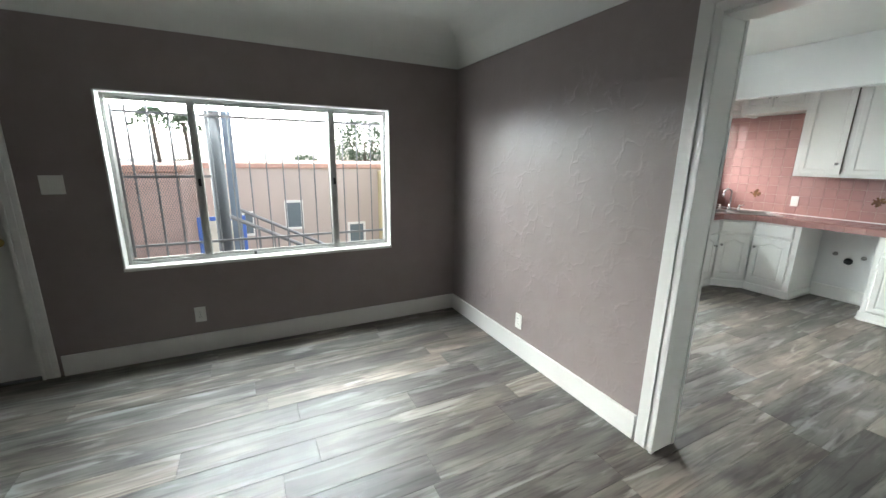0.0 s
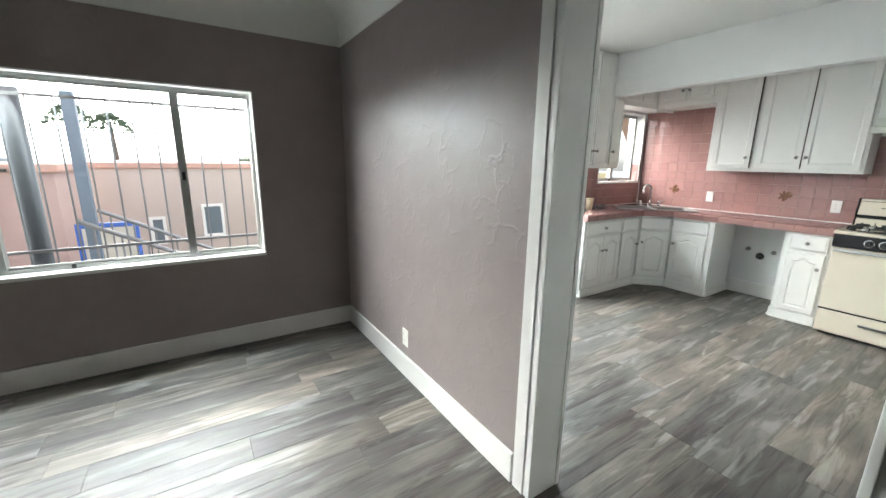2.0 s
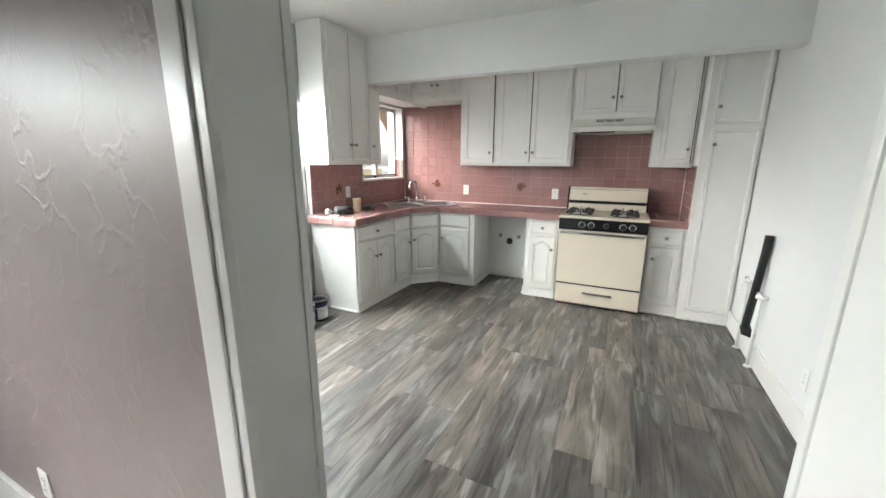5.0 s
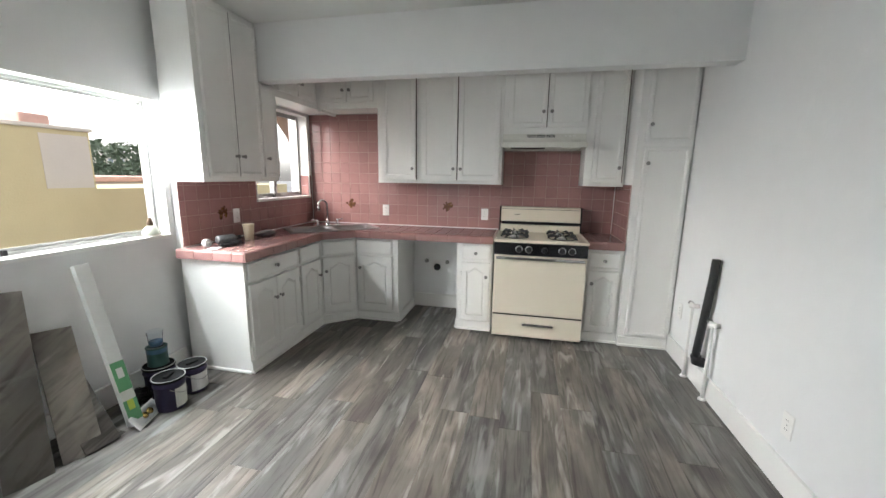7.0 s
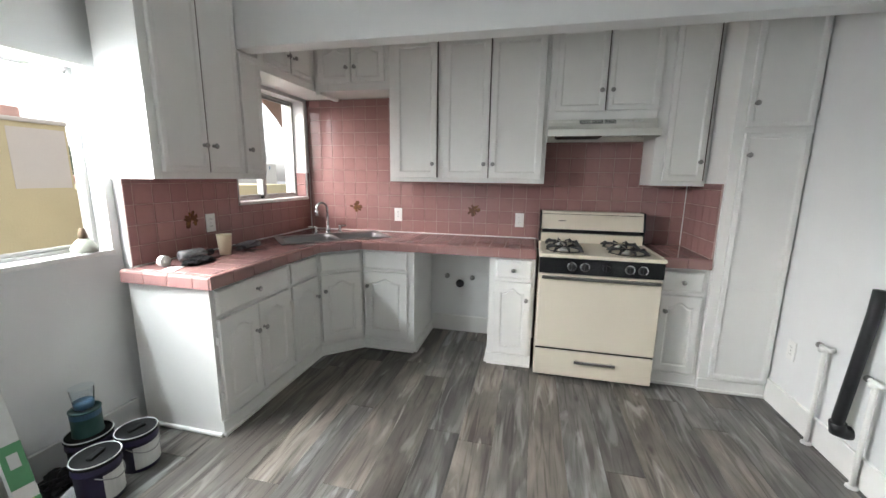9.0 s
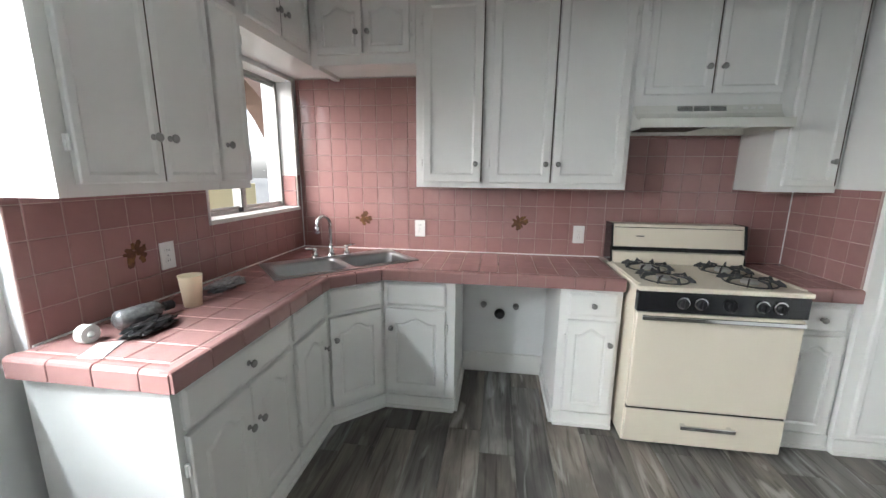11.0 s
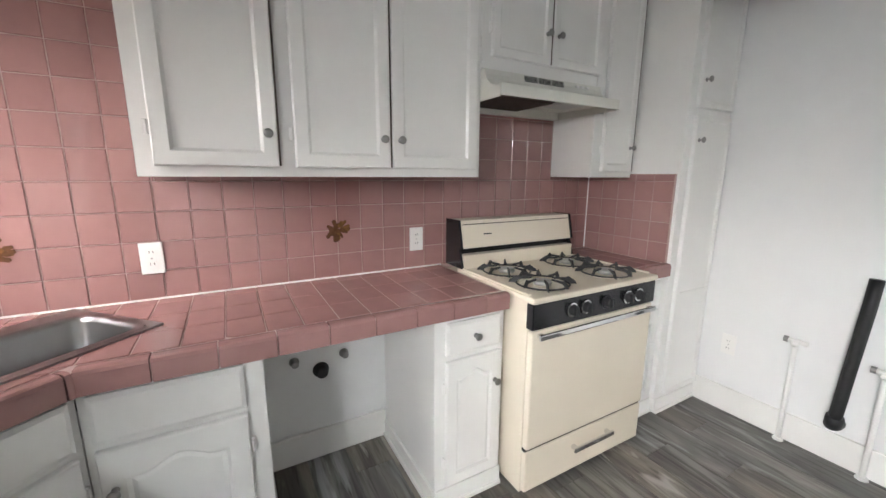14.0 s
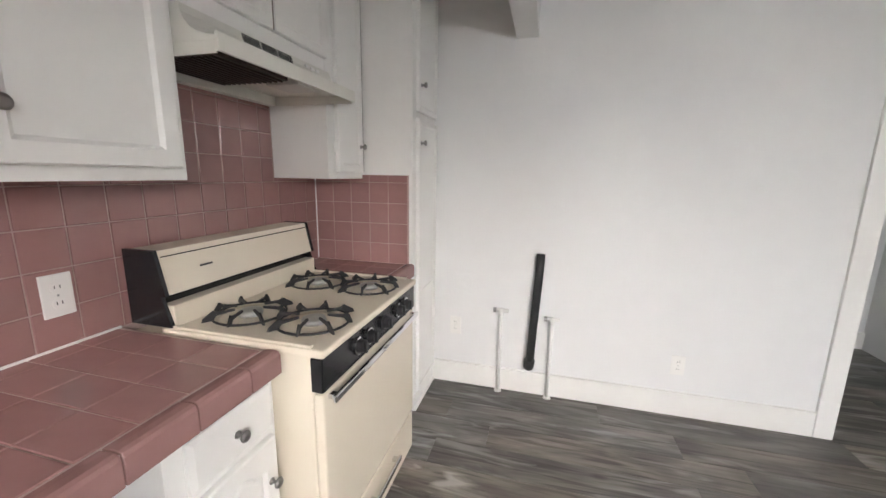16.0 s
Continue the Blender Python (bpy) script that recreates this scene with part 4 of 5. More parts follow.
for a, b, c0, c1 in BOWLS:
    bm = bmesh.new()
    rings = []

    def rr_ring(k, z, rad):
        aa, bb, cc, dd = a + k, b - k, c0 + k, c1 - k
        pts = []
        for cx, cy, st in ((bb - rad, dd - rad, 0), (aa + rad, dd - rad, 1), (aa + rad, cc + rad, 2), (bb - rad, cc + rad, 3)):
            for q in range(5):
                an = (st + q / 4) * math.pi / 2
                pts.append(bm.verts.new(sm @ Vector((cx + rad * math.cos(an), cy + rad * math.sin(an), z))))
        return pts
    rings = [rr_ring(-0.012, TOP + 0.007, 0.055), rr_ring(0.004, TOP + 0.006, 0.05), rr_ring(0.010, TOP - 0.01, 0.05), rr_ring(0.020, TOP - 0.155, 0.05), rr_ring(0.05, TOP - 0.185, 0.04)]
    for r0, r1 in zip(rings, rings[1:]):
        for i in range(20):
            bm.faces.new((r0[i], r0[(i + 1) % 20], r1[(i + 1) % 20], r1[i]))
    bm.faces.new(rings[-1])
    bw = part("bowl", bm, STEEL, sink, "", True)
    bm = bmesh.new()
    lathe(bm, [(0.045, 0), (0.045, 0.004), (0.03, 0.005), (0.02, 0.002), (0, 0.002)], sm @ Matrix.Translation(((a + b) / 2, (c0 + c1) / 2, TOP - 0.184)), 18)
    part("strainer", bm, CHROME, bw)

fa = thing("faucet", sm @ Vector((0, SDP - 0.04, TOP + 0.006)), "chrome gooseneck kitchen faucet with two lever handles", "faucet")
bm = bmesh.new()
box(bm, -0.125, SDP - 0.062, TOP + 0.006, 0.125, SDP - 0.018, TOP + 0.016, bevel=0.004, m=sm)
part("deck_plate", bm, CHROME, fa)
bm = bmesh.new()
ctr = sm @ Vector((0, SDP - 0.04, TOP + 0.016))
lathe(bm, [(0.022, 0), (0.020, 0.03), (0.014, 0.045), (0.013, 0.06)], Matrix.Translation(ctr), 16)
pts = [ctr + Vector((0, 0, 0.05)), ctr + Vector((0, 0, 0.20))]
sw = (-sn * 0.45 - su * 0.9).normalized()
for i in range(1, 13):
    a = math.pi * i / 12 * 0.95
    pts.append(ctr + Vector((0, 0, 0.20)) + sw * (0.055 - 0.055 * math.cos(a)) + Vector((0, 0, 0.055 * math.sin(a))))
pts.append(pts[-1] - Vector((0, 0, 0.045)))
tube(bm, pts, 0.011, 12)
part("spout", bm, CHROME, fa, "", True)
bm = bmesh.new()
lathe(bm, [(0.0115, 0), (0.016, 0.004), (0.016, 0.04), (0.012, 0.045)], Matrix.Translation(pts[-1] - Vector((0, 0, 0.012))), 14)
part("aerator", bm, CHROME, fa, "", True)
for s in (-0.102, 0.102):
    p = sm @ Vector((s, SDP - 0.04, TOP + 0.016))
    bm = bmesh.new()
    lathe(bm, [(0.020, 0), (0.018, 0.02), (0.011, 0.03), (0.016, 0.045), (0.012, 0.058), (0, 0.06)], Matrix.Translation(p), 16)
    d = su * (1 if s > 0 else -1)
    tube(bm, [p + Vector((0, 0, 0.05)) - d * 0.01, p + Vector((0, 0, 0.058)) + d * 0.06], 0.006, 8)
    part("lever_handle", bm, CHROME, fa, "", True)

# ---- small fixtures ----


def outlet(at, u, label, slots=True, w=0.072, h=0.117):
    """A wall plate with two sockets, or with a rocker."""
    m = face_matrix(at, u)
    o = thing("outlet" if slots else "light_switch", at, label, "outlet" if slots else "switch")
    bm = bmesh.new()
    box(bm, -w / 2, -h / 2, 0.0, w / 2, h / 2, 0.006, bevel=0.003, m=m)
    part("plate", bm, OUTLET_WHITE, o)
    if slots:
        for v in (-0.022, 0.022):
            bm = bmesh.new()
            prism(bm, [(0.016 * math.cos(a * 0.3927 + 0.19), v + 0.016 * math.sin(a * 0.3927 + 0.19)) for a in range(16)], 0.006, 0.0078, m)
            s = part("socket", bm, OUTLET_WHITE, o)
            for uu in (-0.006, 0.006):
                bm = bmesh.new()
                box(bm, uu - 0.001, v - 0.003, 0.0072, uu + 0.001, v + 0.006, 0.0084, m=m)
                part("slot", bm, BLACK_RUBBER, s)
        bm = bmesh.new()
        lathe(bm, [(0.003, 0.006), (0.003, 0.0075), (0, 0.008)], m, 8)
        part("screw", bm, STEEL, o)
    else:
        for uu in (-w / 4, w / 4):
            bm = bmesh.new()
            box(bm, uu - 0.016, -0.034, 0.005, uu + 0.016, 0.034, 0.010, bevel=0.002, m=m)
            part("rocker", bm, OUTLET_WHITE, o)
    return o


outlet((XE, 2.557, 1.043), WX, "white duplex outlet on pink tile near the sink")
outlet((XE, 1.487, 1.033), WX, "white duplex outlet on pink tile near the range")
outlet((4.80, YT, 1.065), NX, "white duplex outlet on pink tile by the counter end")
outlet((3.935, YS, 0.31), (-1, 0), "white duplex outlet low on the white wall")
outlet((5.25, YS, 0.40), (-1, 0), "white painted-over outlet beside the pantry")
outlet((-0.187, YW, 0.30), NX, "white duplex outlet above the baseboard")
outlet((XD0, 2.54, 0.27), WX, "white duplex outlet low on the greige wall")
outlet((-0.86, YW, 1.275), NX, "white double rocker switch plate on greige wall", False, 0.115, 0.117)


def motif(at, u, seed):
    """Dark glazed leaves and flowers over four tiles."""
    rnd = random.Random(seed)
    m = face_matrix(at, u)
    t = thing("tile_motif", at, "brown and gold glazed floral decoration on pink tiles", "decoration", "floral tile motifs")
    for k in range(24):
        a = rnd.uniform(0, 6.283)
        r = rnd.uniform(0.012, 0.048)
        cx, cy = r * math.cos(a), r * math.sin(a) * 0.9
        ln, wd = rnd.uniform(0.012, 0.021), rnd.uniform(0.008, 0.014)
        b = a + rnd.uniform(-0.6, 0.6)
        poly = []
        for i in range(8):
            q = i / 8 * 6.283
            x, y = ln * math.cos(q), wd * math.sin(q) * (1 + 0.3 * math.cos(2 * q))
            poly.append((cx + x * math.cos(b) - y * math.sin(b), cy + x * math.sin(b) + y * math.cos(b)))
        bm = bmesh.new()
        prism(bm, poly, 0.0002 + 0.00003 * k, 0.0012 + 0.00006 * k, m)
        part("petal", bm, MOTIF_GOLD if k % 4 == 0 else MOTIF_BROWN, t)


motif((XE, 1.876, 1.103), WX, 1)
motif((XE, 2.966, 1.103), WX, 2)
motif((4.65, YT, 1.103), NX, 3)

# plumbing stubs in the nook
for y, z, r, l in ((2.098, 0.51, 0.016, 0.035), (1.872, 0.505, 0.016, 0.035), (1.983, 0.445, 0.027, 0.04)):
    st = thing("pipe_stub", (XE, y, z), "capped dark plumbing stub on the nook wall", "pipe", "plumbing stubs")
    bm = bmesh.new()
    lathe(bm, [(r * 1.4, 0), (r * 1.4, 0.003), (r, 0.004), (r, l), (r * 0.75, l + 0.003), (0, l + 0.003)], face_matrix((XE + 0.009, y, z), WX), 14)
    part("cap", bm, BLACK_RUBBER if r > 0.02 else NICKEL, st, "", True)

# water pipes and black hose on the white wall
for x, z in ((4.953, 0.545), (4.645, 0.52)):
    st = thing("water_pipe", (x, YS + 0.04, 0), "white painted water pipe with a valve, rising from the floor", "pipe", "white water pipes")
    bm = bmesh.new()
    tube(bm, [(x, YS + 0.04, 0), (x, YS + 0.04, z)], 0.011, 10)
    part("riser", bm, TRIM_WHITE, st, "", True)
    bm = bmesh.new()
    lathe(bm, [(0.024, 0), (0.022, 0.008), (0.012, 0.012)], Matrix.Translation((x, YS + 0.04, 0)), 12)
    part("escutcheon", bm, TRIM_WHITE, st)
    bm = bmesh.new()
    tube(bm, [(x - 0.045, YS + 0.04, z), (x + 0.045, YS + 0.04, z)], 0.012, 10)
    tube(bm, [(x, YS, z - 0.01), (x, YS + 0.065, z - 0.01)], 0.014, 10)
    part("valve", bm, TRIM_WHITE, st, "", True)
    bm = bmesh.new()
    tube(bm, [(x + 0.03, YS + 0.04, z), (x + 0.048, YS + 0.04, z)], 0.016, 8)
    part("valve_cap", bm, NICKEL, st)
hs = thing("drain_hose", (4.755, YS + 0.03, 0.22), "black corrugated drain pipe hung on the white wall", "pipe")
bm = bmesh.new()
tube(bm, [(4.735, YS + 0.032, 0.915), (4.738, YS + 0.034, 0.80), (4.755, YS + 0.05, 0.45), (4.762, YS + 0.06, 0.27), (4.765, YS + 0.055, 0.225)], 0.025, 16)
part("tube", bm, BLACK_RUBBER, hs, "", True)
bm = bmesh.new()
tube(bm, [(4.764, YS + 0.058, 0.25), (4.768, YS + 0.05, 0.205), (4.768, YS + 0.02, 0.20), (4.768, YS, 0.20)], 0.033, 14)
part("elbow", bm, BLACK_RUBBER, hs, "", True)

# ---- things on the worktop ----
cup = thing("paper_cup", (4.70, 3.24, TOP), "tall cream waxed-paper cup on the counter", "cup")
bm = bmesh.new()
lathe(bm, [(0.032, 0), (0.043, 0.125), (0.045, 0.128), (0.041, 0.126), (0.030, 0.004), (0, 0.004)], Matrix.Translation((4.70, 3.24, TOP)), 22)
part("cup_body", bm, CUP_CREAM, cup, "", True)
bt = thing("spray_bottle", (4.50, 3.27, TOP), "clear plastic bottle with black cap lying on its side", "bottle")
mm = Matrix.Translation((4.42, 3.29, TOP + 0.036)) @ Matrix.Rotation(radians(90), 4, 'Y') @ Matrix.Rotation(radians(12), 4, 'X')
bm = bmesh.new()
lathe(bm, [(0.02, 0), (0.034, 0.01), (0.034, 0.12), (0.03, 0.14), (0.014, 0.155), (0.014, 0.17)], mm, 18)
part("bottle_body", bm, BAG, bt, "", True)
bm = bmesh.new()
lathe(bm, [(0.018, 0.165), (0.018, 0.195), (0.012, 0.2), (0, 0.2)], mm, 14)
part("cap", bm, BLACK_RUBBER, bt)


def crumpled(name, at, size, mat, label, cat, seed, parent_part="bag"):
    """A crumpled bag: a lumpy flattened sphere."""
    t = thing(name, at, label, cat)
    bm = bmesh.new()
    bmesh.ops.create_icosphere(bm, subdivisions=4, radius=1)
    for v in bm.verts:
        k = 1 + 0.45 * noise.noise(v.co * 2.6 + Vector((seed, 0, 0))) + 0.2 * noise.noise(v.co * 7 + Vector((0, seed, 0)))
        v.co = Vector((at[0] + v.co.x * k * size[0], at[1] + v.co.y * k * size[1], max(at[2] + 0.001, at[2] + size[2] * 0.8 + v.co.z * k * size[2])))
    part(parent_part, bm, mat, t)
    return t


crumpled("plastic_bag", (4.45, 3.19, TOP), (0.085, 0.045, 0.02), BLACK_RUBBER, "crumpled black plastic strap bundle on the counter", "bag", 1)
crumpled("hardware_bag", (4.93, 3.27, TOP), (0.105, 0.05, 0.024), BAG, "clear bag of metal hardware on the counter", "bag", 4)
rl = thing("tape_roll", (4.335, 3.31, TOP), "small white roll of tape on the counter", "tape")
bm = bmesh.new()
lathe(bm, [(0.012, 0), (0.030, 0), (0.030, 0.03), (0.012, 0.03), (0.012, 0)], Matrix.Translation((4.335, 3.31, TOP + 0.03)) @ Matrix.Rotation(radians(90), 4, 'X') @ Matrix.Translation((0, 0, 0)), 20, False)
part("roll", bm, LABEL_WHITE, rl)
pp = thing("paper_sheet", (4.29, 3.20, TOP), "scrap of white paper at the counter's end", "paper")
bm = bmesh.new()
box(bm, -0.06, -0.035, 0.0005, 0.06, 0.035, 0.003, m=Matrix.Translation((4.29, 3.20, TOP + 0.001)) @ Matrix.Rotation(0.4, 4, 'Z'))
part("sheet", bm, LABEL_WHITE, pp)

# bell-shaped bulb on the sill
bl = thing("reflector_bulb", (4.135, YN + 0.045, KW[2] + 0.004), "dusty bell-shaped reflector bulb standing on the sill", "bulb")
bm = bmesh.new()
lathe(bm, [(0.0, 0.0), (0.052, 0.0), (0.055, 0.012), (0.050, 0.03), (0.032, 0.055), (0.018, 0.068)], Matrix.Translation((4.135, YN + 0.045, KW[2] + 0.004)), 22)
part("reflector", bm, plain("dusty_bulb", (0.36, 0.37, 0.31), 0.3, var=0.2), bl, "", True)
bm = bmesh.new()
lathe(bm, [(0.018, 0.066), (0.019, 0.085), (0.014, 0.1), (0.010, 0.118), (0, 0.12)], Matrix.Translation((4.135, YN + 0.045, KW[2] + 0.004)), 16)
part("base_cap", bm, plain("dark_brass", (0.12, 0.08, 0.05), 0.4, metal=0.7), bl, "", True)


# ---- paint and building materials by the wall ----
def paint_bucket(at, r, h, turn, label):
    b = thing("paint_bucket", at, label, "bucket", "paint buckets")
    T = Matrix.Translation(at) @ Matrix.Rotation(turn, 4, 'Z')
    bm = bmesh.new()
    lathe(bm, [(r * 0.93, 0), (r * 0.95, 0.004), (r * 0.97, h * 0.75), (r * 1.04, h * 0.77), (r * 1.04, h * 0.80), (r, h * 0.82), (r, h * 0.96)], T, 32)
    part("can", bm, PURPLE, b, "dark purple can", True)
    bm = bmesh.new()
    lathe(bm, [(r * 1.05, h * 0.93), (r * 1.07, h * 0.96), (r * 1.05, h), (r * 0.96, h), (r * 0.93, h * 0.988), (0, h * 0.988)], T, 32)
    part("lid", bm, LID_BLACK, b, "black lid smeared with paint", True)
    bm = bmesh.new()
    box(bm, -r * 0.45, -r * 0.16, h * 0.985, r * 0.45, r * 0.16, h * 1.05, bevel=0.006, m=T)
    part("lid_grip", bm, LID_BLACK, b)
    bm = bmesh.new()
    lathe(bm, [(r * 1.055, h * 1.0), (r * 1.045, h * 1.012), (r * 1.0, h * 1.006)], T, 32, False)
    part("lid_rim", bm, LABEL_WHITE, b, "paint-smeared rim")
    bm = bmesh.new()
    n = 14
    a0, a1 = -2.3, 0.35
    for lo, hi, rr in ((0.10 * h, 0.70 * h, r * 0.985),):
        prev = None
        for i in range(n + 1):
            a = a0 + (a1 - a0) * i / n
            cur = [bm.verts.new(T @ Vector((rr * math.cos(a), rr * math.sin(a), z))) for z in (lo, hi)]
            if prev:
                bm.faces.new((prev[0], cur[0], cur[1], prev[1]))
            prev = cur
    part("label_sheet", bm, LABEL_WHITE, b, "white paper label")
    bm = bmesh.new()
    tube(bm, [T @ Vector((r * 1.03 * math.cos(a), r * 1.03 * math.sin(a), h * (0.72 - 0.25 * math.sin((a + 2.6) / 2.6 * math.pi)))) for a in [-2.6 + 2.6 * i / 12 for i in range(13)]], 0.0025, 6)
    part("bail", bm, STEEL, b, "thin wire handle")
    return b


paint_bucket((3.79, 3.135, 0), 0.083, 0.20, 0.3, "dark purple paint bucket with smeared black lid")
paint_bucket((3.985, 3.165, 0), 0.080, 0.185, -0.2, "purple paint bucket with a white label")
paint_bucket((3.895, 3.325, 0), 0.085, 0.20, 0.8, "paint bucket with another can stacked on it")
gc = thing("paint_can", (3.895, 3.325, 0.203), "dark green paint can stacked on a bucket", "paint can")
T = Matrix.Translation((3.895, 3.325, 0.203))
bm = bmesh.new()
lathe(bm, [(0.058, 0), (0.058, 0.004), (0.056, 0.006), (0.056, 0.112), (0.059, 0.114), (0.059, 0.120), (0.05, 0.120), (0.05, 0.116), (0, 0.116)], T, 28)
part("can", bm, GREEN_DK, gc, "", True)
bm = bmesh.new()
lathe(bm, [(0.0565, 0.085), (0.0567, 0.112)], T, 28, False)
part("band", bm, BLUE_TAPE, gc)
pc = thing("plastic_cup", (3.895, 3.325, 0.325), "clear plastic cup with blue paint in it", "cup")
T = Matrix.Translation((3.895, 3.325, 0.325))
bm = bmesh.new()
lathe(bm, [(0.036, 0), (0.045, 0.10), (0.047, 0.101), (0.043, 0.099), (0.034, 0.003), (0, 0.003)], T, 24)
part("cup_wall", bm, CLEAR, pc, "", True)
bm = bmesh.new()
lathe(bm, [(0.0, 0.003), (0.0345, 0.004), (0.0375, 0.035), (0, 0.03)], T, 24)
part("paint", bm, BLUE_TAPE, pc, "", True)
crumpled("rag", (3.77, 3.345, 0.0), (0.07, 0.05, 0.05), BLACK_RUBBER, "crumpled black plastic rag behind the buckets", "rag", 9, "cloth")


def leaning(name, foot, top, width, thick, mat, label, cat, group=""):
    """A long board that stands on the floor and leans on the wall."""
    f, t = Vector(foot), Vector(top)
    v = (t - f)
    L = v.length
    v.normalize()
    u = Vector((1, -0.25, 0)).normalized()
    u = (u - v * u.dot(v)).normalized()
    w = u.cross(v)
    m = Matrix((u, v, w)).transposed().to_4x4()
    m.translation = f
    o = thing(name, foot, label, cat, group)
    bm = bmesh.new()
    box(bm, 0, 0, 0, width, L, thick, bevel=0.0015, m=m)
    part("board" if cat == "plank" else "carton", bm, mat, o)
    return o, m, L


leaning("floor_plank", (3.26, 3.20, 0.003), (3.38, 3.475, 0.60), 0.16, 0.008, PLANK, "offcut of weathered wood-look plank leaning on the wall", "plank", "leaning plank offcuts")
leaning("floor_plank", (3.335, 3.165, 0.003), (3.37, 3.40, 0.30), 0.15, 0.008, PLANK, "short plank offcut leaning on another", "plank", "leaning plank offcuts")
leaning("floor_plank", (3.06, 3.24, 0.003), (3.20, 3.48, 0.85), 0.17, 0.008, PLANK, "long plank offcut leaning on the wall", "plank", "leaning plank offcuts")
o, m, L = leaning("blind_carton", (3.56, 3.19, 0.003), (3.585, 3.45, 0.90), 0.065, 0.05, LABEL_WHITE, "long slim white and green carton leaning on the wall", "box")
for a, b, mt in ((0.03, 0.16, GREEN_BOX), (0.17, 0.21, LABEL_WHITE), (0.22, 0.40, GREEN_BOX)):
    bm = bmesh.new()
    box(bm, 0.001, L * a, 0.0495, 0.064, L * b, 0.0515, m=m)
    box(bm, 0.0645, L * a, 0.004, 0.0660, L * b, 0.049, m=m)
    part("printed_band", bm, mt, o)
for a in (0.10, 0.30):
    bm = bmesh.new()
    box(bm, 0.018, L * a, 0.0510, 0.048, L * (a + 0.06), 0.0522, m=m)
    part("print", bm, LIME if a < 0.2 else LABEL_WHITE, o)
hp = thing("hardware_pack", (3.66, 3.13, 0), "clear blister pack of brass hardware on the floor", "package")
T = Matrix.Translation((3.655, 3.13, 0)) @ Matrix.Rotation(0.35, 4, 'Z') @ Matrix.Rotation(radians(50), 4, 'X')
bm = bmesh.new()
box(bm, -0.11, 0.0, 0.0, 0.11, 0.09, 0.004, bevel=0.001, m=T)
part("card", bm, LABEL_WHITE, hp)
bm = bmesh.new()
box(bm, -0.085, 0.012, 0.004, 0.085, 0.078, 0.03, bevel=0.006, m=T)
part("blister", bm, CLEAR, hp)
for k in range(2):
    bm = bmesh.new()
    lathe(bm, [(0.018, 0.004), (0.02, 0.012), (0.014, 0.02), (0, 0.024)], T @ Matrix.Translation((-0.02 + 0.045 * k, 0.045, 0)), 12)
    part("fitting", bm, BRASS, hp, "brass fitting")

# ---- outside ----
structure("ground", boxes((-250, 4.0, -3.3, 250, 500, -3.2)), ASPHALT, "pale grey paved ground below", "ground")


def building(name, x0, y0, x1, y1, z1, mat, label, coping=None, wins=()):
    b = thing(name, ((x0 + x1) / 2, (y0 + y1) / 2, -3.2), label, "building")
    part("wall", boxes((x0, y0, -3.2, x1, y1, z1)), mat, b)
    if coping:
        part("coping", boxes((x0 - 0.06, y0 - 0.06, z1, x1 + 0.06, y1 + 0.06, z1 + 0.13), bevel=0.03), coping, b)
    for wx0, wx1, wz0, wz1 in wins:
        w = part("window", boxes((wx0, y0 - 0.04, wz0, wx0 + 0.06, y0, wz1), (wx1 - 0.06, y0 - 0.04, wz0, wx1, y0, wz1), (wx0 + 0.06, y0 - 0.04, wz0, wx1 - 0.06, y0, wz0 + 0.06), (wx0 + 0.06, y0 - 0.04, wz1 - 0.06, wx1 - 0.06, y0, wz1)), TRIM_WHITE, b, "white window frame")
        part("pane", boxes((wx0 + 0.06, y0 - 0.015, wz0 + 0.06, wx1 - 0.06, y0 - 0.004, wz1 - 0.06)), WINDOW_DARK, w)
    return b


building("apartment_building", -1.3, 11.0, 12.0, 18.0, 1.17, STUCCO_BLUSH, "pale pink stucco neighbouring building with flat roof", COPING, ((1.0, 1.45, -0.4, 0.36), (0.0, 0.3, -0.5, 0.12), (2.6, 3.1, -1.2, -0.3)))
building("apartment_building", -7.5, 8.6, -0.85, 10.6, 1.16, STUCCO_PINK, "pink stucco neighbouring building with a pier", COPING, ())
building("stucco_pier", -2.75, 8.3, -1.75, 8.59, 1.42, STUCCO_PINK, "pink stucco pier on the parapet", STUCCO_PINK)
cb = building("cream_building", 3.5, 8.2, 12.5, 13.0, 1.12, STUCCO_CREAM, "cream stucco neighbouring building with a chimney block")
ch = part("chimney", boxes((5.6, 8.1, -3.2, 7.13, 9.0, 2.03)), STUCCO_CREAM, cb, "cream stucco chimney block")
part("patch", boxes((6.45, 8.094, 1.15, 7.10, 8.102, 1.96)), STUCCO_PALE, ch, "paler repaired stucco patch")
part("chimney_cap", boxes((5.56, 8.06, 2.03, 7.17, 9.04, 2.09), bevel=0.02), STUCCO_PALE, ch)
part("chimney_pot", boxes((6.38, 8.3, 2.09, 6.76, 8.65, 2.25), bevel=0.03), COPING, ch, "terracotta chimney pot")
for x0, y0, w, d, h, mat in ((16, 60, 30, 12, 2.0, STUCCO_PALE), (-40, 55, 25, 10, 1.2, GREY_ROOF), (-8, 60, 20, 10, 0.9, STUCCO_PALE), (60, 95, 70, 20, 5.2, STUCCO_PALE), (14, 30, 14, 8, 0.4, GREY_ROOF)):
    fb = building("distant_building", x0, y0, x0 + w, y0 + d, h, mat, "distant low building with a pale wall", None, [(x0 + 1 + k * 2.4, x0 + 2.2 + k * 2.4, h - 1.9, h - 0.7) for k in range(int(w / 2.5))] if h > 3 else ())

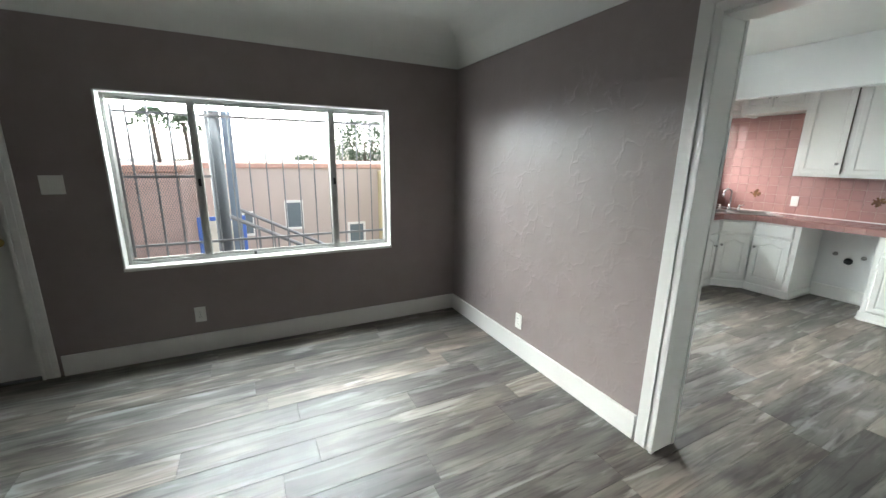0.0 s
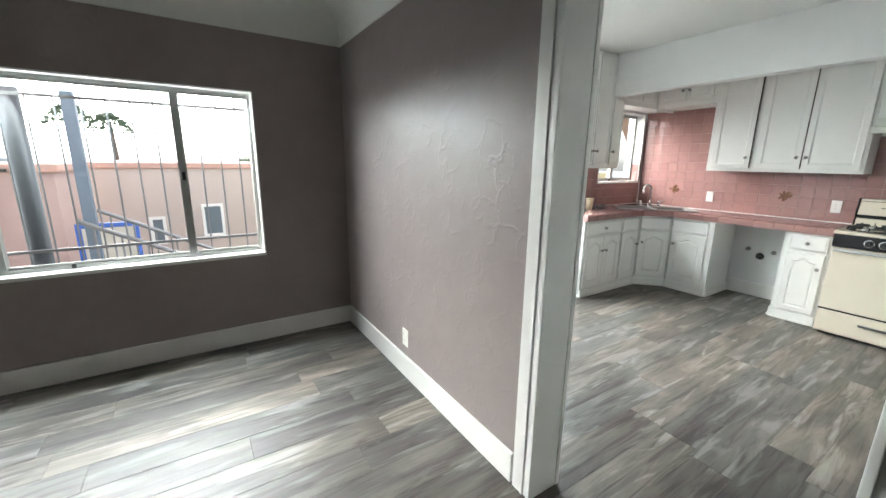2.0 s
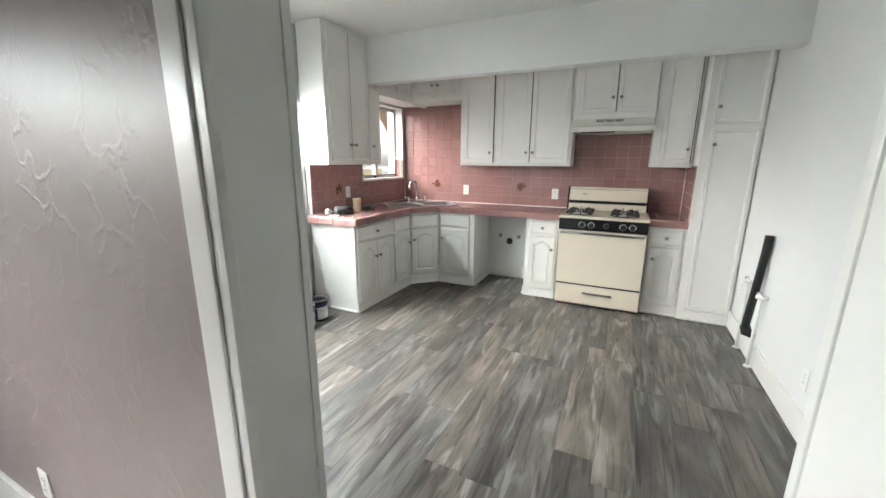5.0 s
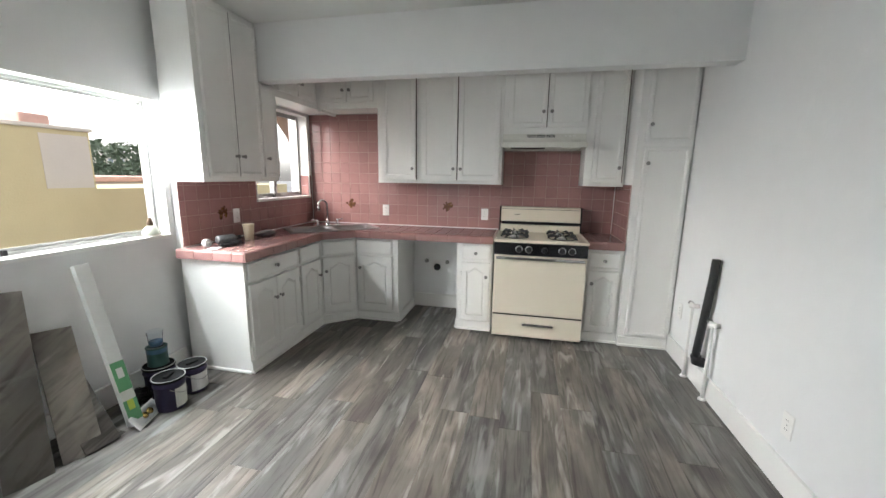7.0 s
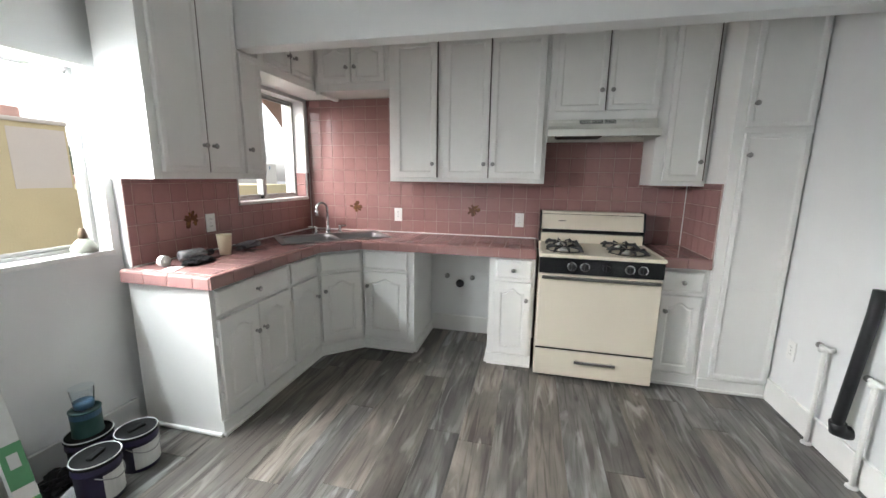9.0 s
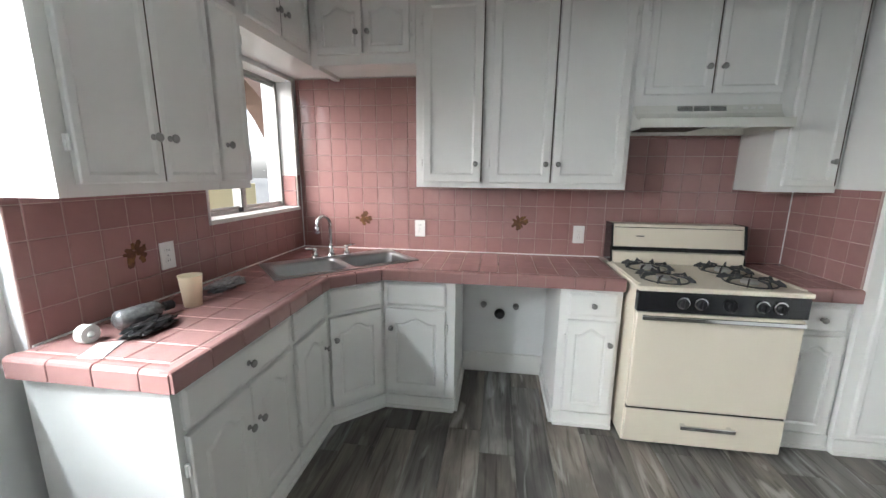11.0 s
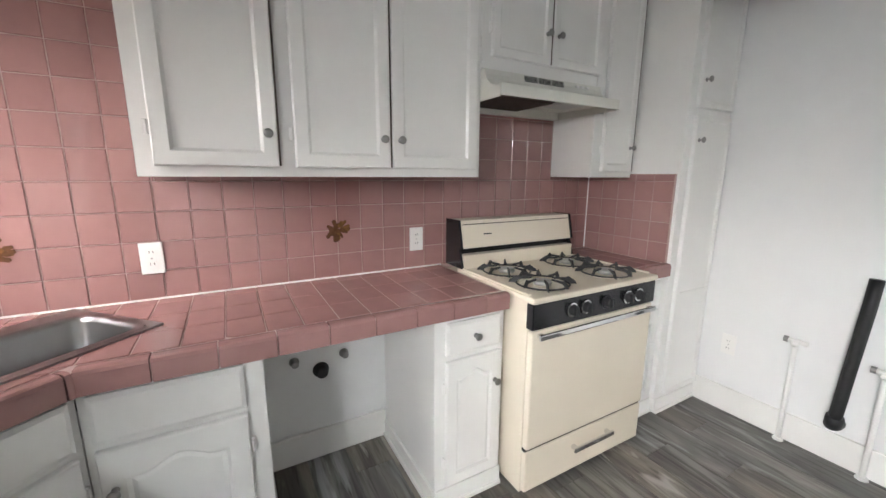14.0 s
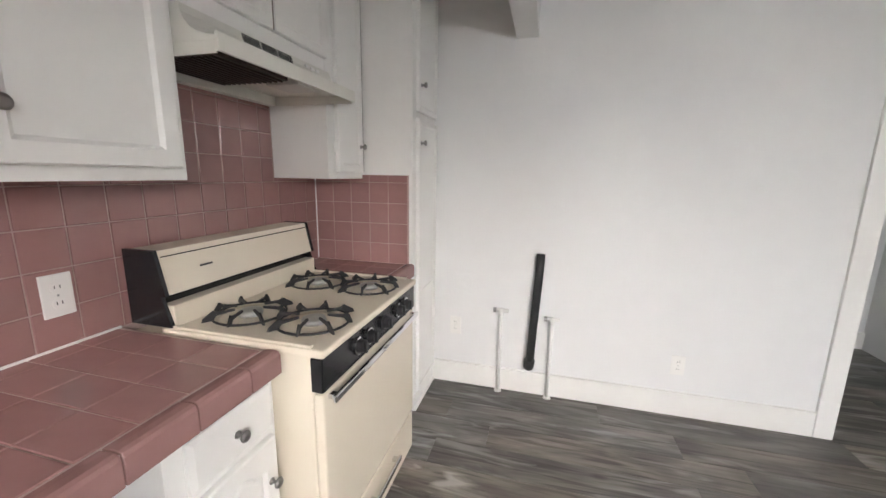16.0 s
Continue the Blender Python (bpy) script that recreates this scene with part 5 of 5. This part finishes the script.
# posts and stair rail on the landing outside
for x, mat, lab, r in ((0.01, plain("dark_post_paint", (0.05, 0.055, 0.06), 0.45), "dark grey round steel post outside the window", 0.055), (0.07, plain("blue_grey_paint", (0.12, 0.16, 0.21), 0.5), "blue-grey square steel post outside the window", 0.045)):
    p = thing("steel_post", (x, 4.02 if r > 0.05 else 5.23, -3.2), lab, "post")
    bm = bmesh.new()
    if r > 0.05:
        tube(bm, [(x, 4.02, -3.2), (x, 4.02, 3.2)], r, 20)
    else:
        box(bm, x - r, 5.23 - r, -3.2, x + r, 5.23 + r, 3.2, bevel=0.006)
    part("shaft", bm, mat, p, "", r > 0.05)
sr = thing("stair_rail", (0.7, 5.3, -3.2), "grey iron stair railing going down outside", "railing")
for y in (5.1, 6.0):
    bm = bmesh.new()
    tube(bm, [(0.0, y, 0.83), (2.6, y, -0.55)], 0.022, 8)
    part("handrail", bm, IRON_GREY, sr)
    bm = bmesh.new()
    tube(bm, [(0.0, y, 0.05), (2.6, y, -1.35)], 0.018, 8)
    part("lower_rail", bm, IRON_GREY, sr)
    for k in range(14):
        x = 0.1 + k * 0.19
        bm = bmesh.new()
        z = 0.83 - x * 0.53
        box(bm, x - 0.008, y - 0.008, z - 0.8, x + 0.008, y + 0.008, z)
        part("baluster", bm, IRON_GREY, sr)
    bm = bmesh.new()
    box(bm, 2.58, y - 0.02, -3.2, 2.62, y + 0.02, -0.5)
    part("post", bm, IRON_GREY, sr)
bd = thing("sign_board", (-0.35, 8.0, -3.2), "blue-framed board standing by the far wall", "sign")
part("frame", boxes((-0.62, 8.0, -0.55, -0.55, 8.05, 0.43), (0.05, 8.0, -0.55, 0.12, 8.05, 0.43), (-0.55, 8.0, 0.36, 0.05, 8.05, 0.43), (-0.55, 8.0, -0.55, 0.05, 8.05, -0.48), bevel=0.01), BLUE_PAINT, bd)
part("panel", boxes((-0.55, 8.01, -0.48, 0.05, 8.04, 0.36)), STUCCO_PALE, bd)
for x in (-0.61, 0.06):
    part("leg", boxes((x, 8.0, -3.2, x + 0.05, 8.05, -0.55)), BLUE_PAINT, bd)

# stucco arch of the porch outside the sink window
ar = thing("porch_arch", (6.3, 4.6, -3.2), "tan stucco porch arch outside the sink window", "arch")
bm = bmesh.new()
AC, AZ, AR = 6.5, 0.865, 1.61
arc = [(AC + AR * math.cos(q), AZ + AR * math.sin(q)) for q in [math.pi * i / 24 for i in range(25)]]
ax = Matrix(((1, 0, 0, 0), (0, 0, 1, 0), (0, 1, 0, 0), (0, 0, 0, 1)))
for (a, b), (c0, d0) in zip(arc, arc[1:]):
    if c0 < 5.7:
        continue
    prism(bm, [(a, b), (c0, d0), (c0, 3.0), (a, 3.0)], 4.6, 4.85, ax)
box(bm, AC + AR, 4.6, -3.2, 9.6, 4.85, 3.0)
part("arch_wall", bm, STUCCO_BROWN, ar)
structure("landing", boxes((-3.2, 3.82, -0.25, -0.08, 5.0, -0.1)), STUCCO_PALE, "concrete landing outside", "landing")


# trees, far off
def tree(name, at, h, r, seed, label, palm=False):
    rnd = random.Random(seed)
    t = thing(name, at, label, "tree", "distant trees")
    bm = bmesh.new()
    top = Vector(at) + Vector((0, 0, h * (0.9 if palm else 0.6)))
    tube(bm, [Vector(at), Vector(at) * 0.5 + top * 0.5 + Vector((0.02 * h, 0, 0)), top], 0.02 * h, 8)
    if not palm:
        for k in range(5):
            a = k * 1.26
            tube(bm, [Vector(at) + Vector((0, 0, h * 0.4)), top + Vector((r * 0.6 * math.cos(a), r * 0.6 * math.sin(a), h * 0.1))], 0.008 * h, 5)
    part("trunk", bm, BARK, t)
    bm = bmesh.new()
    n = 420 if palm else 1800
    for k in range(n):
        if palm:
            a, d = (k % 18) * 0.349 + rnd.uniform(-0.05, 0.05), rnd.uniform(0.1, 1) * r
            p = top + Vector((d * math.cos(a), d * math.sin(a), 0.35 * r - 0.9 * d * d / r + rnd.uniform(-0.1, 0.1) * r))
            s = 0.13 * r
        else:
            v = Vector((rnd.gauss(0, 1), rnd.gauss(0, 1), rnd.gauss(0, 1))).normalized() * rnd.uniform(0.45, 1.0) ** 0.6
            v *= 1 + 0.35 * noise.noise(v * 2.2 + Vector((seed, 0, 0)))
            p = top + Vector((v.x * r, v.y * r, v.z * h * 0.32 + h * 0.12))
            s = rnd.uniform(0.04, 0.09) * r
        q = [p + Vector((rnd.uniform(-s, s), rnd.uniform(-s, s), rnd.uniform(-s, s))) for _ in range(4)]
        bm.faces.new([bm.verts.new(x) for x in q])
    part("crown", bm, LEAF, t)


for i, (x, y, h, r, pl) in enumerate(((-14, 42, 6.2, 1.5, 0), (-8.0, 50, 9.5, 1.8, 1), (-5.5, 52, 9.0, 1.8, 1), (14, 62, 7.2, 1.6, 0), (20, 65, 4.9, 2.6, 0), (8, 60, 4.8, 2.4, 0), (32, 60, 5.4, 4.0, 0), (14.5, 34, 7.4, 2.4, 0), (20, 32, 6.2, 2.8, 0), (10.0, 36, 8.6, 2.4, 0), (24, 30, 6.5, 3.5, 0), (40, 50, 5.5, 4.5, 0), (75, 80, 5.4, 5, 0), (60, 70, 5.0, 5, 0))):
    tree("palm_tree" if pl else "tree", (x, y, -3.2), h, r, i + 3, "distant palm tree with drooping fronds" if pl else "distant leafy tree against the sky", bool(pl))

# ---- tiles ----
TP = 0.109


def tile_mesh(name, poly, thick):
    bm = bmesh.new()
    prism(bm, poly, 0.0, thick, None, 0.002, 0.002)
    me = bpy.data.meshes.new(name)
    bmesh.ops.recalc_face_normals(bm, faces=bm.faces)
    bm.to_mesh(me)
    bm.free()
    me.materials.append(PINK)
    return me


G = 0.0017
FULL = tile_mesh("tile", [(G, G), (TP - G, G), (TP - G, TP - G), (G, TP - G)], 0.008)


def tile_field(parent, origin, u, u0, u1, v0, v1, holes, phase):
    """Square tiles over a face, cut at its edges and round the holes (u0, u1, v0, v1)."""
    m = face_matrix(origin, u)
    i0 = math.floor((u0 - phase) / TP)
    i = i0
    while phase + i * TP < u1 - 0.004:
        a = phase + i * TP
        j = 0
        while v0 + j * TP < v1 - 0.004:
            b = v0 + j * TP
            lo_u, hi_u, lo_v, hi_v = max(a, u0), min(a + TP, u1), b, min(b + TP, v1)
            rects = [(lo_u, hi_u, lo_v, hi_v)]
            for h in holes:
                nxt = []
                for r in rects:
                    if h[0] >= r[1] or h[1] <= r[0] or h[2] >= r[3] or h[3] <= r[2]:
                        nxt.append(r)
                        continue
                    for q in ((r[0], h[0], r[2], r[3]), (h[1], r[1], r[2], r[3]), (max(r[0], h[0]), min(r[1], h[1]), r[2], h[2]), (max(r[0], h[0]), min(r[1], h[1]), h[3], r[3])):
                        if q[1] - q[0] > 0.008 and q[3] - q[2] > 0.008:
                            nxt.append(q)
                rects = nxt
            for r in rects:
                if r[1] - r[0] < 0.008 or r[3] - r[2] < 0.008:
                    continue
                if abs(r[1] - r[0] - TP) < 1e-4 and abs(r[3] - r[2] - TP) < 1e-4:
                    me = FULL
                else:
                    w, h_ = r[1] - r[0], r[3] - r[2]
                    me = tile_mesh("cut_tile", [(G, G), (w - G, G), (w - G, h_ - G), (G, h_ - G)], 0.008)
                wob = Matrix.Rotation(random.uniform(-0.004, 0.004), 4, 'X') @ Matrix.Rotation(random.uniform(-0.004, 0.004), 4, 'Y')
                piece("tile", me, m @ Matrix.Translation((r[0], r[2], -0.008)) @ wob, parent)
            j += 1
        i += 1


# backing of each field, then its tiles
bs = structure("backsplash_east", boxes((XE + 0.0022, 0.257, TOP - 0.08, XE + 0.009, YT, 2.04)), GROUT, "glossy pink square tiles behind the counter and range", "backsplash")
u_of = lambda y: YT - y
tile_field(bs, (XE, YT, 0), WX, 0.0, YT - 0.257, TOP, 2.035, [(u_of(2.52), u_of(1.315), 1.345, 2.2), (u_of(1.315), u_of(0.598), 1.80, 2.2), (u_of(0.598), u_of(0.25), 1.345, 2.2)], u_of(1.876) % TP)
bn = structure("backsplash_north", boxes((4.275, YT + 0.0022, TOP - 0.08, SW[0] - 0.004, YT + 0.009, 1.40), (SW[0] - 0.004, YT + 0.0022, TOP - 0.08, SW[1] + 0.006, YT + 0.009, SW[2] - 0.02), (SW[1] + 0.006, YT + 0.0022, TOP - 0.08, XE, YT + 0.009, 1.40)), GROUT, "glossy pink square tiles under the window and wall cabinets", "backsplash")
tile_field(bn, (4.275, YT, 0), NX, 0.0, XE - 4.275 - 0.002, TOP, 1.40, [(SW[0] - 4.275 - 0.005, SW[1] - 4.275 + 0.005, SW[2] - 0.02, 2.2)], 0.375 % TP)
bp2 = structure("backsplash_pantry", boxes((5.428, 0.2525, TOP - 0.06, XE, 0.2602, 1.36)), GROUT, "pink square tiles on the pantry side", "backsplash")
tile_field(bp2, (XE - 0.002, 0.2625, 0), (-1, 0), 0.0, 0.548, TOP, 1.36, [], 0.0)

structure("trim_caulk", boxes((XE - 0.006, 1.345, TOP - 0.001, XE + 0.001, YT, TOP + 0.006), (4.28, YT - 0.006, TOP - 0.001, XE - 0.006, YT + 0.001, TOP + 0.006), (XE - 0.005, YT - 0.005, TOP + 0.006, XE + 0.001, YT + 0.001, 1.40), (XE - 0.006, 0.2620, TOP + 0.006, XE - 0.001, 0.2670, 1.34)), OUTLET_WHITE, "white caulk bead along the worktop and tile corners", "trim")

# the foot of each side of the sink window's opening is tiled too
JAMB = tile_mesh("jamb_tile", [(G, G), (0.1 - G, G), (0.1 - G, TP - 0.003), (G, TP - 0.003)], 0.006)
for k in range(2):
    z = SW[2] + 0.005 + k * 0.106
    piece("tile", JAMB, face_matrix((SW[1] - 0.006, YT + 0.103, z), (0, -1)), bn)
    piece("tile", JAMB, face_matrix((SW[0] + 0.006, YT + 0.003, z), (0, 1)), bn)

# worktop with tiles
CF, CX = 2.885, 5.41
OUT = [(4.21, CF), (5.195, CF), (CX, 2.652), (CX, 1.342), (XE, 1.342), (XE, YT), (4.21, YT)]
counter = thing("tiled_worktop", (4.9, 3.1, 0.825), "glossy pink tiled L-shaped worktop with raised tile edge", "worktop")
bm = bmesh.new()
hole = [sm @ Vector(p) for p in ((BOWLS[0][0] - 0.008, 0.022, 0), (BOWLS[1][1] + 0.008, 0.022, 0), (BOWLS[1][1] + 0.008, SDP - 0.077, 0), (BOWLS[0][0] - 0.008, SDP - 0.077, 0))]
ZS = TOP - 0.0024
lo = [bm.verts.new((p[0], p[1], 0.824)) for p in OUT]
loop_o = [bm.verts.new((p[0], p[1], ZS)) for p in OUT]
loop_i = [bm.verts.new((p.x, p.y, ZS)) for p in hole]
es = []
for lp in (loop_o, loop_i):
    for i in range(len(lp)):
        es.append(bm.edges.new((lp[i], lp[(i + 1) % len(lp)])))
bmesh.ops.triangle_fill(bm, use_beauty=True, use_dissolve=False, edges=es)
for i in range(len(OUT)):
    bm.faces.new((lo[i], lo[(i + 1) % len(OUT)], loop_o[(i + 1) % len(OUT)], loop_o[i]))
part("substrate", bm, GROUT, counter)
sinv = sm.inverted()


def over_sink(poly):
    ins = 0
    for x, y in poly:
        p = sinv @ Vector((x, y, 0))
        if -SL / 2 + 0.012 < p.x < SL / 2 - 0.012 and 0.012 < p.y < SDP - 0.012:
            ins += 1
    return ins


def cut_by_sink(poly):
    """The pieces of a tile outside the sink's rim."""
    e0, e1 = sm.to_3x3() @ Vector((1, 0, 0)), sm.to_3x3() @ Vector((0, 1, 0))
    o = sm.translation
    lim = [(e0, -SL / 2 + 0.01, -1), (e0, SL / 2 - 0.01, 1), (e1, 0.01, -1), (e1, SDP - 0.01, 1)]
    rest, out = poly, []
    for e, d, s in lim:
        c = e.dot(o) + d
        piece_ = clip(rest, s * e.x, s * e.y, s * c)
        if len(piece_) > 2 and area(piece_) > 2e-4:
            out.append(piece_)
        rest = clip(rest, -s * e.x, -s * e.y, -s * c)
        if len(rest) < 3:
            break
    return out


ED = 0.05
TY = 0.152


def top_tiles(x0, x1, y0, y1, dx, dy, cuts):
    x = x0
    while x < x1 - 0.004:
        y = y0
        while y < y1 - 0.004:
            poly = [(x, y), (min(x + dx, x1), y), (min(x + dx, x1), min(y + dy, y1)), (x, min(y + dy, y1))]
            for a, b, c in cuts:
                poly = clip(poly, a, b, c)
                if len(poly) < 3:
                    break
            if len(poly) > 2 and area(poly) > 3e-4:
                for q in cut_by_sink(poly):
                    cx = sum(p[0] for p in q) / len(q)
                    cy = sum(p[1] for p in q) / len(q)
                    loc = [(p[0] - cx, p[1] - cy) for p in q]
                    loc = [(u * (1 - 0.0015 / max(0.02, abs(u))) if abs(u) > 1e-4 else u, v * (1 - 0.0015 / max(0.02, abs(v))) if abs(v) > 1e-4 else v) for u, v in loc]
                    me = tile_mesh("top_tile", loc, 0.008)
                    piece("top_tile", me, Matrix.Translation((cx, cy, TOP - 0.0078)) @ Matrix.Rotation(random.uniform(-0.003, 0.003), 4, 'X'), counter)
            y += dy
        x += dx


dn = Vector((2.652 - CF, -(CX - 5.195))).normalized()
dn = -dn
dc = dn.x * 5.195 + dn.y * CF + ED
top_tiles(4.26, XE, CF + ED, YT, 0.109, TY, [])
top_tiles(CX + ED, XE, 1.342 + 0.012, CF + ED, TY, 0.109, [])
top_tiles(5.0, CX + ED, 2.5, CF + ED, 0.109, TY, [(dn.x, dn.y, dc)])

# rounded edge tiles
EDGE_PROF = [(0.0, 0.0), (0.0, 0.054), (0.004, 0.062), (0.012, 0.066), (0.03, 0.0655), (ED - 0.001, 0.062), (ED - 0.001, 0.05), (0.012, 0.05), (0.010, 0.0)]


def edge_mesh(length):
    bm = bmesh.new()
    rows = []
    for s in (0.0, 0.0015, length - 0.005, length - 0.0035):
        k = 0.0008 if s in (0.0, length - 0.0035) else 0.0
        rows.append([bm.verts.new((s, d + (k if d < 0.02 else 0), z - (k if z > 0.04 else 0))) for d, z in EDGE_PROF])
    n = len(EDGE_PROF)
    for a, b in zip(rows, rows[1:]):
        for i in range(n):
            bm.faces.new((a[i], a[(i + 1) % n], b[(i + 1) % n], b[i]))
    bm.faces.new(rows[0])
    bm.faces.new(list(reversed(rows[-1])))
    bmesh.ops.recalc_face_normals(bm, faces=bm.faces)
    me = bpy.data.meshes.new("edge_tile")
    bm.to_mesh(me)
    bm.free()
    me.materials.append(PINK)
    return me


EDGE_FULL = edge_mesh(0.15)


def edge_run(xa, ya, xb, yb, parent, zb=0.824):
    """Edge tiles from a to b; the worktop lies to the left of the way."""
    d = Vector((xb - xa, yb - ya))
    L = d.length
    ang = math.atan2(d.y, d.x)
    s = 0.0
    while s < L - 0.01:
        ln = min(0.15, L - s)
        me = EDGE_FULL if ln > 0.1499 else edge_mesh(ln)
        piece("edge_tile", me, Matrix.Translation((xa, ya, zb)) @ Matrix.Rotation(ang, 4, 'Z') @ Matrix.Translation((s, -0.008, random.uniform(-0.0006, 0.0006))), parent)
        s += 0.15


edge_run(4.205, CF, 5.195, CF, counter)
edge_run(5.195, CF, CX, 2.652, counter)
# towards the range the worktop lies to the left of the way south
edge_run(CX, 2.652, CX, 1.342, counter)
edge_run(4.21, YT, 4.21, CF, counter)
# worktop between range and pantry
small = thing("tiled_worktop_small", (5.7, 0.4, 0.825), "small glossy pink tiled worktop between range and pantry", "worktop")
part("substrate", boxes((5.40, 0.2635, 0.824, XE, 0.552, ZS)), GROUT, small)
for i in range(4):
    for j in range(3):
        xx, yy = 5.45 + i * TY, 0.2635 + j * TP
        w, h_ = min(TY, XE - xx) - 0.003, min(TP, 0.552 - yy) - 0.003
        if w > 0.01 and h_ > 0.01:
            piece("top_tile", tile_mesh("top_tile", [(0, 0), (w, 0), (w, h_), (0, h_)], 0.008), Matrix.Translation((xx, yy, TOP - 0.0078)), small)
edge_run(5.40, 0.552, 5.40, 0.2635, small)

# ---- floor planks ----
PW, PL = 0.182, 1.22


def plank_mesh(w, l):
    bm = bmesh.new()
    prism(bm, [(0.0005, 0.0005), (l - 0.0005, 0.0005), (l - 0.0005, w - 0.0005), (0.0005, w - 0.0005)], -0.006, 0.0, None, 0.0012, 0.0008)
    me = bpy.data.meshes.new("plank")
    bmesh.ops.recalc_face_normals(bm, faces=bm.faces)
    bm.to_mesh(me)
    bm.free()
    me.materials.append(PLANK)
    return me


PLANK_FULL = plank_mesh(PW, PL)
rnd = random.Random(11)
y = -1.75
while y < YW:
    w = min(PW, YW + 0.02 - y)
    x = -2.0 - rnd.uniform(0, PL)
    while x < 6.0:
        x_end = x + PL
        if x_end > -1.9 and not (y < -1.2 and x_end < 1.5):
            l = min(PL, 6.02 - x)
            me = PLANK_FULL if w > PW - 1e-4 and l > PL - 1e-4 else plank_mesh(w, l)
            piece("plank", me, Matrix.Translation((x, y, 0.0)), floor)
        x = x_end
    y += PW
